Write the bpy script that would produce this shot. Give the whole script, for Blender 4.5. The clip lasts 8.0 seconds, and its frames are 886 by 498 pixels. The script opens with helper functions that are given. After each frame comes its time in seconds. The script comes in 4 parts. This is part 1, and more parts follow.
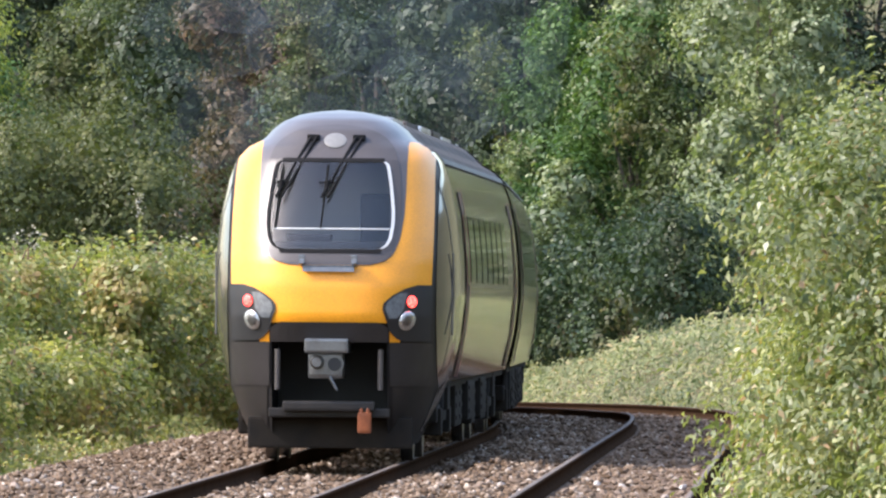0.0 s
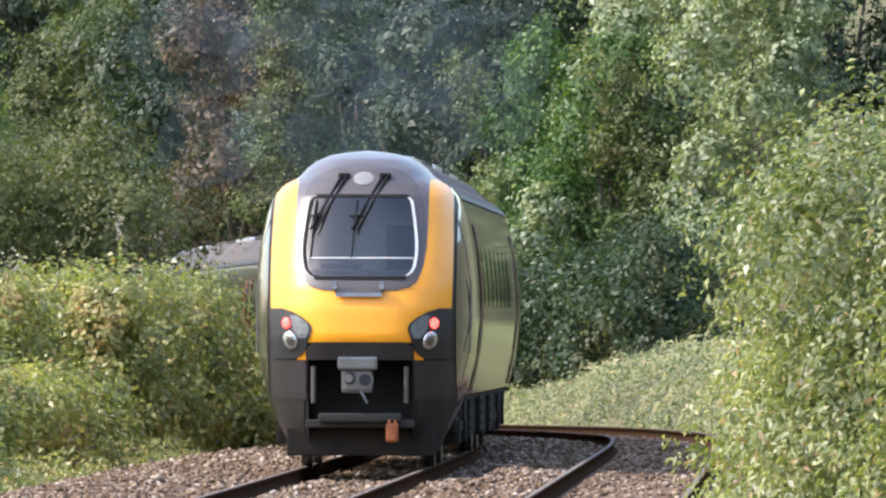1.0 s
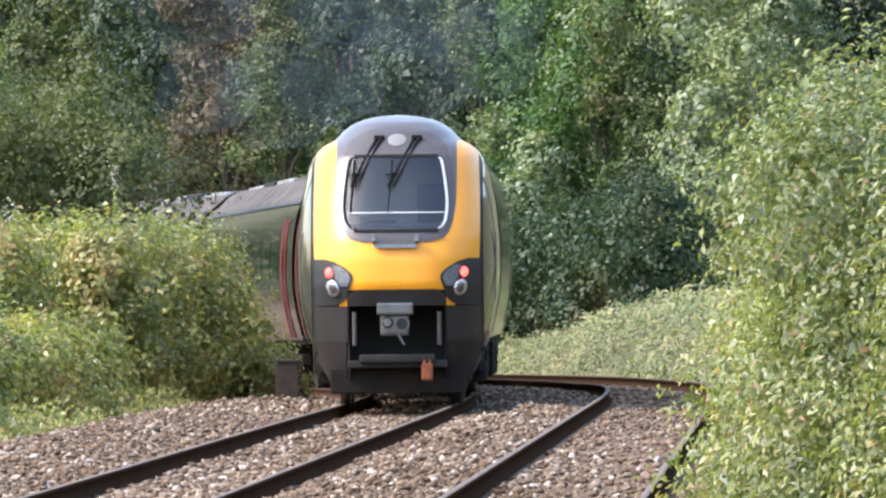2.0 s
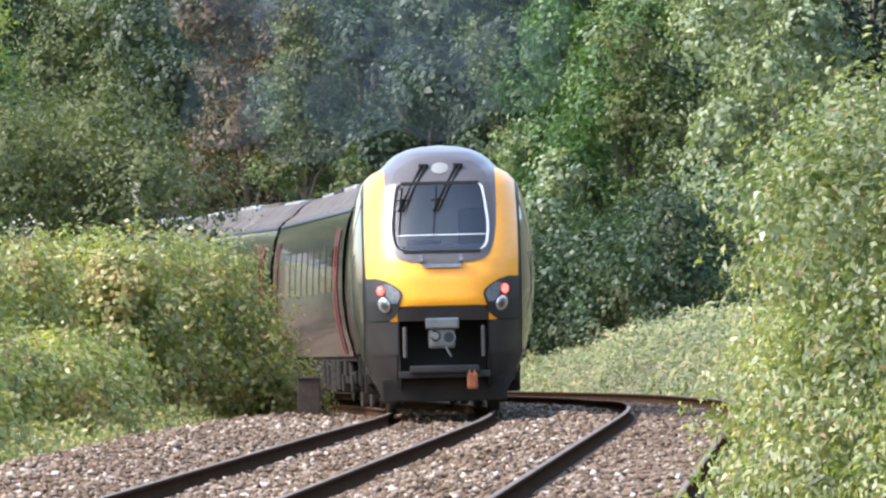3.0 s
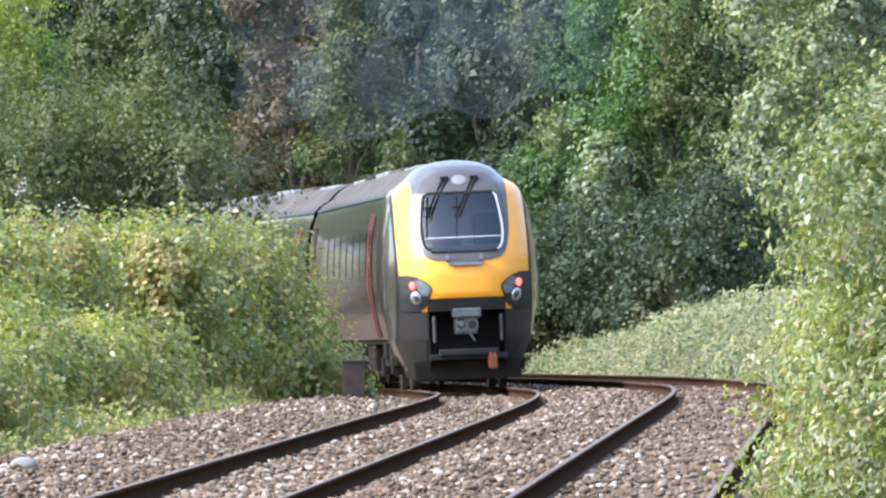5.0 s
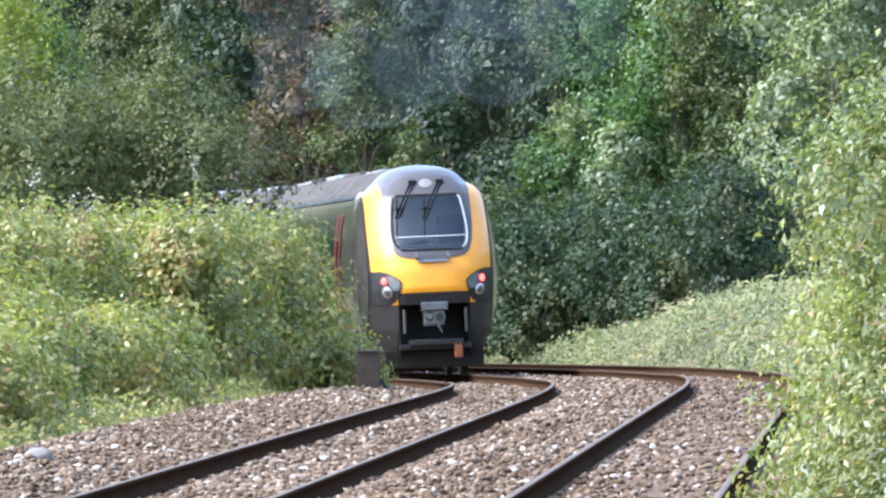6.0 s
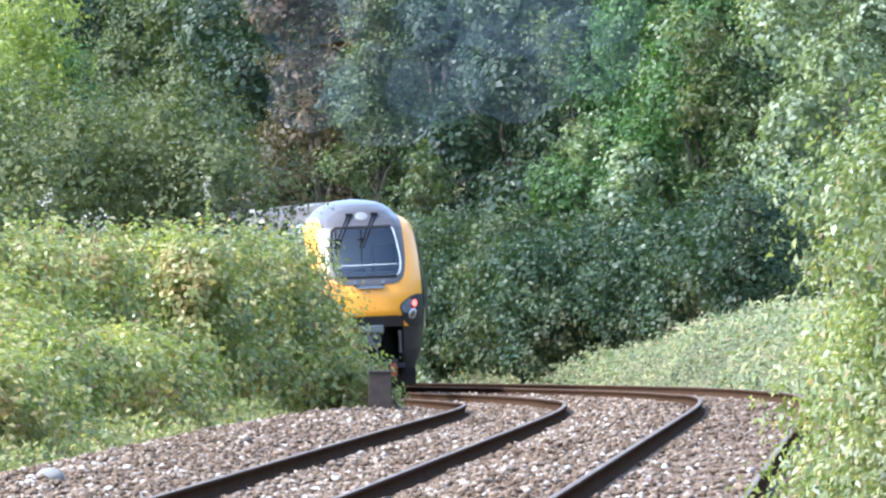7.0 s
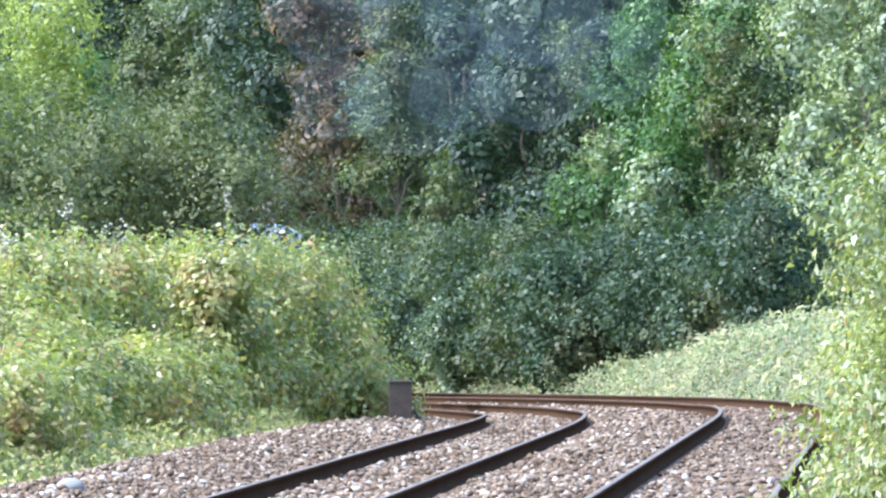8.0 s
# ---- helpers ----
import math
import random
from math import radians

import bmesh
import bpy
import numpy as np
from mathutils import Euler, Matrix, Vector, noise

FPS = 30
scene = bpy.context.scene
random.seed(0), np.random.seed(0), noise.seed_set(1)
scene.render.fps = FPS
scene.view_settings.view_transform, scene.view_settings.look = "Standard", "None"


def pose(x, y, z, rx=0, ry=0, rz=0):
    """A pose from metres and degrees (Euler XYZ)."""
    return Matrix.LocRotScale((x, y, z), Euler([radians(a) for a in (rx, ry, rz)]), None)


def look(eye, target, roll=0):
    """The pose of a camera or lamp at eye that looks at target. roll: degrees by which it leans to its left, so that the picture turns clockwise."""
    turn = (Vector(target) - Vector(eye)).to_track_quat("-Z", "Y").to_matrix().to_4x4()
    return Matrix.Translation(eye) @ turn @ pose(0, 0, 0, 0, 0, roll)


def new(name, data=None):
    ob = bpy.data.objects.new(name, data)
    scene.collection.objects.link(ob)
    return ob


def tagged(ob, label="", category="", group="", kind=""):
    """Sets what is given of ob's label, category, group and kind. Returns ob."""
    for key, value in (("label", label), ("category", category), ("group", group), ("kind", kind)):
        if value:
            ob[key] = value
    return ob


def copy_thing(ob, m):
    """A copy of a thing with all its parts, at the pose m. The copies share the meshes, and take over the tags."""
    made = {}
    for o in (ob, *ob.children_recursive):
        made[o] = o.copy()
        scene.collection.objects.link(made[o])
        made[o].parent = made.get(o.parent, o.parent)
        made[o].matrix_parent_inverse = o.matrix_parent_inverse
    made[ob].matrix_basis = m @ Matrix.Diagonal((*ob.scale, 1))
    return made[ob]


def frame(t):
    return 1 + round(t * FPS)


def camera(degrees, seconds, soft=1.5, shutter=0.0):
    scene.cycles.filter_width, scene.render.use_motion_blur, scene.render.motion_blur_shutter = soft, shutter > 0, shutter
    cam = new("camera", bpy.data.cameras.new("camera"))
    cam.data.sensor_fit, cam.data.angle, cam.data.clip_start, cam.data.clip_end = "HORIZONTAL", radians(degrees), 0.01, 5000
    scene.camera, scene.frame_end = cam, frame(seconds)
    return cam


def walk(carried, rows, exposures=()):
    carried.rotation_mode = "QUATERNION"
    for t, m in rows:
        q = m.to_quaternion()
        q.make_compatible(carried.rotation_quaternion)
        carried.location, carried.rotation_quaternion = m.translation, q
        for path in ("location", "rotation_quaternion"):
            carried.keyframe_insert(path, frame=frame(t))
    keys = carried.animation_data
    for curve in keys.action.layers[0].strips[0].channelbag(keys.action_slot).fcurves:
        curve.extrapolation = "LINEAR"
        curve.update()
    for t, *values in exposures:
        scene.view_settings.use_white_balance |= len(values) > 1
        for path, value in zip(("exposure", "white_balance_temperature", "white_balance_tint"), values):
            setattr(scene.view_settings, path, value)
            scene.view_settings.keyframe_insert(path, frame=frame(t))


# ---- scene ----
# The camera stands at the lineside with a very long lens and is turned by hand.
FOCAL = 18500.0
EYE = (0.0, 0.0, 2.2)
cam = camera(math.degrees(2 * math.atan(784 / FOCAL)), 8.0, soft=2.35)

# seconds, then the turn to the right and downwards in parts of the focal length
TURNS = [(0.0, 156, -12), (0.2, 133, -21), (0.3, 130, -9), (0.5, 118, -12), (0.7, 138, -22), (1.0, 191, -52), (1.2, 169, -48), (1.3, 149, -25), (1.5, 147, 6), (1.7, 178, 45),
         (2.2, 202, 26), (2.8, 209, -2), (3.0, 162, 7), (3.2, 149, 3), (3.5, 153, 25), (3.7, 156, -4), (4.0, 128, 34), (4.2, 84, 18), (4.7, 76, 31), (5.3, 89, 53),
         (5.5, 70, 77), (5.7, 64, 98), (6.0, 57, 54), (6.2, 28, 42), (6.5, 8, 63), (6.8, 12, 50), (7.0, 36, 18), (7.3, 16, 2), (7.5, -5, 23), (7.8, -7, 26),
         (8.0, 0, 0)]


def aim(right, down):
    return look(EYE, (EYE[0] + right, EYE[1] + FOCAL, EYE[2] + 6 - down))


walk(cam, [(t, aim(r, d)) for t, r, d in TURNS], exposures=[(0.0, 0.35, 6180, 17), (3.5, 0.64, 5820, 13), (5.5, 0.67, 5600, 12), (8.0, 1.0, 5180, 10)])

# ---- light ----
SUN_TO = Vector((-0.82, -0.18, 0.9)).normalized()
world = bpy.data.worlds.new("sky")
scene.world = world
world.use_nodes = True
wt = world.node_tree
sky = wt.nodes.new("ShaderNodeTexSky")
sky.sky_type, sky.sun_disc = "NISHITA", False
sky.sun_elevation = math.asin(SUN_TO.z)
sky.sun_rotation = math.atan2(SUN_TO.x, SUN_TO.y) % (2 * math.pi)
sky.air_density, sky.dust_density = 1.4, 2.5
wt.links.new(sky.outputs[0], wt.nodes["Background"].inputs[0])
wt.nodes["Background"].inputs[1].default_value = 0.42
sun = new("sun", bpy.data.lights.new("sun", "SUN"))
sun.data.energy, sun.data.angle, sun.data.color = 4.6, radians(0.53), (1.0, 0.95, 0.86)
sun.matrix_basis = look(SUN_TO * 300, (0, 0, 0))

# ---- materials ----


def material(name, build):
    m = bpy.data.materials.new(name)
    m.use_nodes = True
    nt = m.node_tree
    bsdf = nt.nodes["Principled BSDF"]
    build(nt, bsdf)
    return m


def node(nt, kind, **values):
    n = nt.nodes.new(kind)
    for key, value in values.items():
        n.inputs[key].default_value = value
    return n


def ramp(nt, source, stops):
    r = nt.nodes.new("ShaderNodeValToRGB")
    el = r.color_ramp.elements
    while len(el) < len(stops):
        el.new(0.5)
    for e, (p, c) in zip(el, stops):
        e.position, e.color = p, (*c, 1)
    nt.links.new(source, r.inputs[0])
    return r.outputs[0]


def mixed(nt, kind, a, b, fac):
    m = nt.nodes.new("ShaderNodeMix")
    m.data_type, m.blend_type = "RGBA", kind
    for socket, value in ((m.inputs[0], fac), (m.inputs[6], a), (m.inputs[7], b)):
        if isinstance(value, bpy.types.NodeSocket):
            nt.links.new(value, socket)
        elif socket == m.inputs[0]:
            socket.default_value = value
        else:
            socket.default_value = (*value, 1)
    return m.outputs[2]


def tex(nt, scale, detail=6.0, rough=0.6, kind="ShaderNodeTexNoise"):
    co = nt.nodes.new("ShaderNodeTexCoord")
    n = nt.nodes.new(kind)
    n.inputs["Scale"].default_value = scale
    if kind == "ShaderNodeTexNoise":
        n.inputs["Detail"].default_value, n.inputs["Roughness"].default_value = detail, rough
    nt.links.new(co.outputs["Object"], n.inputs["Vector"])
    return n


def bump(nt, bsdf, source, strength, distance):
    b = node(nt, "ShaderNodeBump", Strength=strength, Distance=distance)
    nt.links.new(source, b.inputs["Height"])
    nt.links.new(b.outputs[0], bsdf.inputs["Normal"])


def surface(name, base, dirt, scale=3.0, roughness=0.5, metal=0.0, amount=0.5, coat=0.0, relief=0.0, fine=60.0, spec=0.5):
    """A painted or bare surface with stains at a large scale and grain at a small one."""
    def build(nt, bsdf):
        big, small = tex(nt, scale), tex(nt, fine, 3)
        stain = ramp(nt, big.outputs[0], [(0.38, (0, 0, 0)), (0.72, (amount,) * 3)])
        colour = mixed(nt, "MIX", base, dirt, stain)
        grain = ramp(nt, small.outputs[0], [(0.3, (0.86,) * 3), (0.7, (1.08,) * 3)])
        nt.links.new(mixed(nt, "MULTIPLY", colour, grain, 1.0), bsdf.inputs["Base Color"])
        rr = node(nt, "ShaderNodeMapRange")
        rr.inputs["To Min"].default_value, rr.inputs["To Max"].default_value = roughness * 0.8, min(1, roughness * 1.25)
        nt.links.new(big.outputs[0], rr.inputs[0])
        nt.links.new(rr.outputs[0], bsdf.inputs["Roughness"])
        bsdf.inputs["Metallic"].default_value = metal
        bsdf.inputs["Coat Weight"].default_value, bsdf.inputs["Specular IOR Level"].default_value = coat, spec
        if relief:
            bump(nt, bsdf, small.outputs[0], 0.6, relief)
    return material(name, build)


def leafy(name, stops, rough=0.42, through_light=0.35, patch=0.5, patch_scale=0.35, dry=(0.16, 0.09, 0.04), gloss=0.22):
    """Leaves: each one its own tone, with drier patches at a larger scale and light shining through."""
    def build(nt, bsdf):
        geo = nt.nodes.new("ShaderNodeNewGeometry")
        tone = ramp(nt, geo.outputs["Random Per Island"], stops)
        n = tex(nt, patch_scale, 4)
        where = ramp(nt, n.outputs[0], [(0.52, (0, 0, 0)), (0.68, (patch,) * 3)])
        tone = mixed(nt, "MIX", tone, dry, where)
        n2 = tex(nt, 0.45, 3)
        shade = ramp(nt, n2.outputs[0], [(0.33, (0.6, 0.66, 0.7)), (0.67, (1.3, 1.24, 1.08))])
        tone = mixed(nt, "MULTIPLY", tone, shade, 1.0)
        nt.links.new(tone, bsdf.inputs["Base Color"])
        bsdf.inputs["Roughness"].default_value, bsdf.inputs["Specular IOR Level"].default_value = rough, gloss
        tr = nt.nodes.new("ShaderNodeBsdfTranslucent")
        nt.links.new(mixed(nt, "MULTIPLY", tone, (1.15, 1.25, 0.6), 1.0), tr.inputs[0])
        mix = nt.nodes.new("ShaderNodeMixShader")
        mix.inputs[0].default_value = through_light
        nt.links.new(bsdf.outputs[0], mix.inputs[1])
        nt.links.new(tr.outputs[0], mix.inputs[2])
        nt.links.new(mix.outputs[0], nt.nodes["Material Output"].inputs[0])
    return material(name, build)


BRAMBLE = leafy("bramble_leaf", [(0.0, (0.16, 0.19, 0.055)), (0.45, (0.27, 0.285, 0.092)), (0.8, (0.39, 0.375, 0.145)), (0.95, (0.48, 0.4, 0.195)), (1.0, (0.27, 0.12, 0.058))], patch=0.7, dry=(0.32, 0.19, 0.098), patch_scale=0.9, through_light=0.45, gloss=0.45)
NEAR_LEAF = leafy("hedge_leaf", [(0.0, (0.09, 0.125, 0.042)), (0.45, (0.185, 0.212, 0.075)), (0.9, (0.34, 0.345, 0.15)), (1.0, (0.3, 0.18, 0.09))], patch=0.3, dry=(0.25, 0.2, 0.09), patch_scale=1.2, gloss=0.5)
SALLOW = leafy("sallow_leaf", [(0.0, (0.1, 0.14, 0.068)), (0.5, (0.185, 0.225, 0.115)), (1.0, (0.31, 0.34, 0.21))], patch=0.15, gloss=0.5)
# Leaves coloured dark to stand in for the wood's shade.
SHADED_LEAF = leafy("shaded_leaf", [(0.0, (0.018, 0.032, 0.02)), (0.6, (0.034, 0.053, 0.031)), (1.0, (0.08, 0.108, 0.065))], patch=0.4, through_light=0.3, dry=(0.06, 0.05, 0.035))
RUSSET = leafy("russet_leaf", [(0.0, (0.05, 0.046, 0.028)), (0.6, (0.095, 0.075, 0.046)), (1.0, (0.17, 0.125, 0.085))], patch=0.9, through_light=0.35, dry=(0.14, 0.075, 0.055))
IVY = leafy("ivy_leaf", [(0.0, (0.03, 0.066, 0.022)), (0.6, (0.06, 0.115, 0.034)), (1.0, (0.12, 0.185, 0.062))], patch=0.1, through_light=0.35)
# Shrub leaves darkened in colour for the shaded hollow under the trees.
SHADED_FERN = leafy("shaded_understorey_leaf", [(0.0, (0.022, 0.04, 0.02)), (0.6, (0.042, 0.068, 0.032)), (1.0, (0.095, 0.125, 0.065))], patch=0.3, patch_scale=0.6, through_light=0.3)
# A brighter tone than the understorey's, with sunlight put into the colour.
LIT_HAZEL = leafy("sunlit_hazel_leaf", [(0.0, (0.042, 0.062, 0.023)), (0.6, (0.075, 0.1, 0.038)), (1.0, (0.165, 0.185, 0.085))], patch=0.5, patch_scale=0.7, dry=(0.12, 0.08, 0.045))
LIME = leafy("sapling_leaf", [(0.0, (0.14, 0.185, 0.045)), (0.6, (0.25, 0.285, 0.075)), (1.0, (0.37, 0.38, 0.13))], patch=0.15, through_light=0.45)
THORN = leafy("thorn_leaf", [(0.0, (0.067, 0.082, 0.031)), (0.6, (0.101, 0.115, 0.043)), (1.0, (0.154, 0.158, 0.067))], patch=0.6, dry=(0.15, 0.1, 0.06))
GRASS = leafy("grass_blade", [(0.0, (0.095, 0.119, 0.052)), (0.4, (0.180, 0.209, 0.100)), (0.85, (0.294, 0.294, 0.171)), (1.0, (0.361, 0.266, 0.152))], patch=0.5, dry=(0.33, 0.28, 0.17), patch_scale=0.6, rough=0.6)
SEED = surface("seed_head", (0.36, 0.34, 0.26), (0.24, 0.2, 0.13), roughness=0.8)
SPIKE = surface("dead_flower", (0.17, 0.095, 0.055), (0.1, 0.06, 0.035), scale=9, roughness=0.9)
BARK = surface("bark", (0.11, 0.085, 0.06), (0.05, 0.055, 0.035), scale=6, roughness=0.9, relief=0.02)
STEM = surface("cane", (0.16, 0.11, 0.06), (0.1, 0.13, 0.05), scale=4, roughness=0.8)

YELLOW = surface("yellow_paint", (0.8, 0.315, 0.01), (0.64, 0.25, 0.014), scale=1.6, roughness=0.32, amount=0.4, spec=0.5)
SHELL_GREY = surface("grey_paint", (0.09, 0.076, 0.07), (0.06, 0.05, 0.044), scale=2.5, roughness=0.3, amount=0.6, spec=0.5)
DARK_GREY = surface("dark_grey_paint", (0.016, 0.015, 0.015), (0.028, 0.024, 0.021), scale=2.5, roughness=0.5, amount=0.6, spec=0.22)
SILVER = surface("silver_paint", (0.088, 0.082, 0.074), (0.066, 0.058, 0.047), scale=0.8, roughness=0.13, metal=0.45, amount=0.6, coat=0.3, relief=0.003, fine=2.2)
BAND = surface("window_band", (0.035, 0.035, 0.038), (0.05, 0.045, 0.04), scale=1.0, roughness=0.18, amount=0.5, coat=0.5)
RED = surface("door_red", (0.42, 0.035, 0.05), (0.3, 0.03, 0.04), scale=2, roughness=0.35, coat=0.3)
ROOF = surface("roof_paint", (0.095, 0.08, 0.07), (0.042, 0.033, 0.028), scale=0.9, roughness=0.75, amount=0.9, spec=0.15)
# Roof pod metal, its base colour raised to stand for sun glints.
POD = surface("pale_roof_glint", (0.5, 0.5, 0.51), (0.16, 0.13, 0.115), scale=1.6, roughness=0.32, metal=0.5, amount=0.9)
LAMP_COVER = surface("lamp_cover", (0.19, 0.185, 0.175), (0.13, 0.125, 0.12), scale=9, roughness=0.4, spec=0.2)
LAMP_GREY = surface("lamp_grey", (0.14, 0.15, 0.16), (0.07, 0.075, 0.08), scale=14, roughness=0.22, amount=0.8)
CAB_GREY = surface("cab_grey", (0.36, 0.36, 0.35), (0.26, 0.26, 0.25), scale=2, roughness=0.5)
PALE = surface("pale_trim_glint", (0.55, 0.55, 0.54), (0.35, 0.33, 0.3), scale=1.5, roughness=0.4, amount=0.6)
CORNER = surface("corner_grey", (0.03, 0.026, 0.025), (0.022, 0.019, 0.016), scale=3, roughness=0.45, amount=0.7, spec=0.3)
FAIRING = surface("fairing_grey", (0.019, 0.017, 0.016), (0.034, 0.027, 0.021), scale=3, roughness=0.5, amount=0.8, spec=0.25)
SURROUND = surface("surround_grey", (0.07, 0.06, 0.056), (0.05, 0.042, 0.037), scale=2.5, roughness=0.36, amount=0.6, spec=0.4)
UNDER = surface("underframe", (0.016, 0.014, 0.012), (0.032, 0.025, 0.018), scale=2.2, roughness=0.75, amount=0.8, relief=0.004, spec=0.08)
STEEL = surface("dull_steel", (0.17, 0.17, 0.17), (0.08, 0.065, 0.05), scale=6, roughness=0.38, metal=0.8, amount=0.6)
RUBBER = surface("dull_rubber", (0.014, 0.014, 0.015), (0.024, 0.022, 0.02), scale=5, roughness=0.95, spec=0.03)
BLACK = surface("black_rubber", (0.012, 0.012, 0.013), (0.03, 0.027, 0.022), scale=5, roughness=0.6)
ORANGE = surface("orange_cover", (0.24, 0.058, 0.008), (0.08, 0.025, 0.009), scale=8, roughness=0.6, amount=0.7)
RAIL_SIDE = surface("rusty_rail", (0.055, 0.032, 0.019), (0.034, 0.021, 0.014), scale=1.5, roughness=1.0, amount=0.8, relief=0.003, spec=0.0)
RAIL_TOP = surface("rail_head", (0.13, 0.1, 0.076), (0.065, 0.047, 0.034), scale=2, roughness=0.75, metal=0.0, amount=0.7, spec=0.2)
CONCRETE = surface("pale_stone", (0.22, 0.205, 0.185), (0.13, 0.11, 0.09), scale=3, roughness=0.9, amount=0.8, relief=0.004)
POST = surface("weathered_post", (0.055, 0.037, 0.025), (0.03, 0.022, 0.017), scale=7, roughness=0.9, amount=0.9, relief=0.012, fine=30)
SOIL = surface("soil", (0.1, 0.085, 0.045), (0.055, 0.07, 0.028), scale=0.7, roughness=0.95, amount=1.0, relief=0.03, fine=12, spec=0.1)


def lens_glass(nt, bsdf):
    bsdf.inputs["Base Color"].default_value = (0.48, 0.48, 0.47, 1)
    bsdf.inputs["Roughness"].default_value, bsdf.inputs["Metallic"].default_value = 0.18, 0.7
    v = tex(nt, 55, kind="ShaderNodeTexVoronoi")
    bump(nt, bsdf, v.outputs[0], 0.5, 0.01)


def tail_glow(nt, bsdf):
    bsdf.inputs["Base Color"].default_value = (0.6, 0.02, 0.02, 1)
    v = tex(nt, 45, kind="ShaderNodeTexVoronoi")
    c = ramp(nt, v.outputs[0], [(0.0, (1.0, 0.2, 0.13)), (0.7, (1.0, 0.03, 0.025))])
    nt.links.new(c, bsdf.inputs["Emission Color"])
    bsdf.inputs["Emission Strength"].default_value = 4.0


def cab_glass(nt, bsdf):
    """A dusty pane: most light passes, some is mirrored softly."""
    n = tex(nt, 1.2, 3)
    clear, gloss, mix = nt.nodes.new("ShaderNodeBsdfTransparent"), nt.nodes.new("ShaderNodeBsdfGlossy"), nt.nodes.new("ShaderNodeMixShader")
    clear.inputs[0].default_value, gloss.inputs[0].default_value = (0.9, 0.92, 0.91, 1), (0.85, 0.85, 0.85, 1)
    nt.links.new(ramp(nt, n.outputs[0], [(0.3, (0.08,) * 3), (0.75, (0.25,) * 3)]), gloss.inputs["Roughness"])
    mix.inputs[0].default_value = 0.07
    nt.links.new(clear.outputs[0], mix.inputs[1])
    nt.links.new(gloss.outputs[0], mix.inputs[2])
    nt.links.new(mix.outputs[0], nt.nodes["Material Output"].inputs[0])


LENS, TAIL, GLASS = material("lamp_lens", lens_glass), material("tail_lamp", tail_glow), material("cab_glass", cab_glass)
SIDE_GLASS = surface("tinted_glass", (0.012, 0.014, 0.016), (0.03, 0.03, 0.03), roughness=0.08, coat=0.8)


def stone_look(nt, bsdf):
    geo = nt.nodes.new("ShaderNodeNewGeometry")
    c = ramp(nt, geo.outputs["Random Per Island"], [(0.0, (0.085, 0.058, 0.037)), (0.35, (0.135, 0.096, 0.065)), (0.7, (0.2, 0.15, 0.108)), (0.92, (0.29, 0.24, 0.19)), (1.0, (0.46, 0.42, 0.37))])
    n = tex(nt, 0.35, 3)
    nt.links.new(mixed(nt, "MULTIPLY", c, ramp(nt, n.outputs[0], [(0.3, (0.64, 0.57, 0.5)), (0.7, (1.1, 1.05, 0.99))]), 1.0), bsdf.inputs["Base Color"])
    bsdf.inputs["Roughness"].default_value, bsdf.inputs["Specular IOR Level"].default_value = 0.9, 0.15
    g = tex(nt, 80, 3)
    bump(nt, bsdf, g.outputs[0], 0.5, 0.004)


def ballast_look(nt, bsdf):
    v = tex(nt, 17, kind="ShaderNodeTexVoronoi")
    c = ramp(nt, v.outputs["Color"], [(0.1, (0.08, 0.056, 0.038)), (0.5, (0.14, 0.102, 0.071)), (0.9, (0.22, 0.165, 0.12))])
    n = tex(nt, 0.3, 4)
    nt.links.new(mixed(nt, "MULTIPLY", c, ramp(nt, n.outputs[0], [(0.3, (0.68, 0.58, 0.5)), (0.7, (1.15, 1.1, 1.05))]), 1.0), bsdf.inputs["Base Color"])
    bsdf.inputs["Roughness"].default_value, bsdf.inputs["Specular IOR Level"].default_value = 0.95, 0.1
    bump(nt, bsdf, v.outputs[0], 1.0, 0.05)


STONE, BALLAST = material("ballast_stone", stone_look), material("ballast_bed", ballast_look)

def single_stone_look(nt, bsdf):
    info = nt.nodes.new("ShaderNodeObjectInfo")
    c = ramp(nt, info.outputs["Random"], [(0.0, (0.09, 0.062, 0.04)), (0.4, (0.15, 0.108, 0.074)), (0.8, (0.24, 0.185, 0.14)), (1.0, (0.5, 0.46, 0.41))])
    g = tex(nt, 60, 3)
    nt.links.new(mixed(nt, "MULTIPLY", c, ramp(nt, g.outputs[0], [(0.3, (0.75, 0.72, 0.7)), (0.7, (1.15, 1.12, 1.1))]), 1.0), bsdf.inputs["Base Color"])
    bsdf.inputs["Roughness"].default_value, bsdf.inputs["Specular IOR Level"].default_value = 0.9, 0.15
    bump(nt, bsdf, g.outputs[0], 0.5, 0.004)


SINGLE_STONE = material("single_stone", single_stone_look)


def smoke_look(nt, bsdf):
    """Thin exhaust: almost all light passes."""
    clear, soft, glow, mix, both_ways = (nt.nodes.new(k) for k in ("ShaderNodeBsdfTransparent", "ShaderNodeBsdfDiffuse", "ShaderNodeBsdfTranslucent", "ShaderNodeMixShader", "ShaderNodeMixShader"))
    for n in (soft, glow):
        n.inputs[0].default_value = (0.24, 0.3, 0.36, 1)
    nt.links.new(soft.outputs[0], both_ways.inputs[1])
    nt.links.new(glow.outputs[0], both_ways.inputs[2])
    n = tex(nt, 0.9, 4)
    nt.links.new(ramp(nt, n.outputs[0], [(0.3, (0.008,) * 3), (0.7, (0.034,) * 3)]), mix.inputs[0])
    nt.links.new(clear.outputs[0], mix.inputs[1])
    nt.links.new(both_ways.outputs[0], mix.inputs[2])
    nt.links.new(mix.outputs[0], nt.nodes["Material Output"].inputs[0])


SMOKE = material("exhaust_smoke", smoke_look)

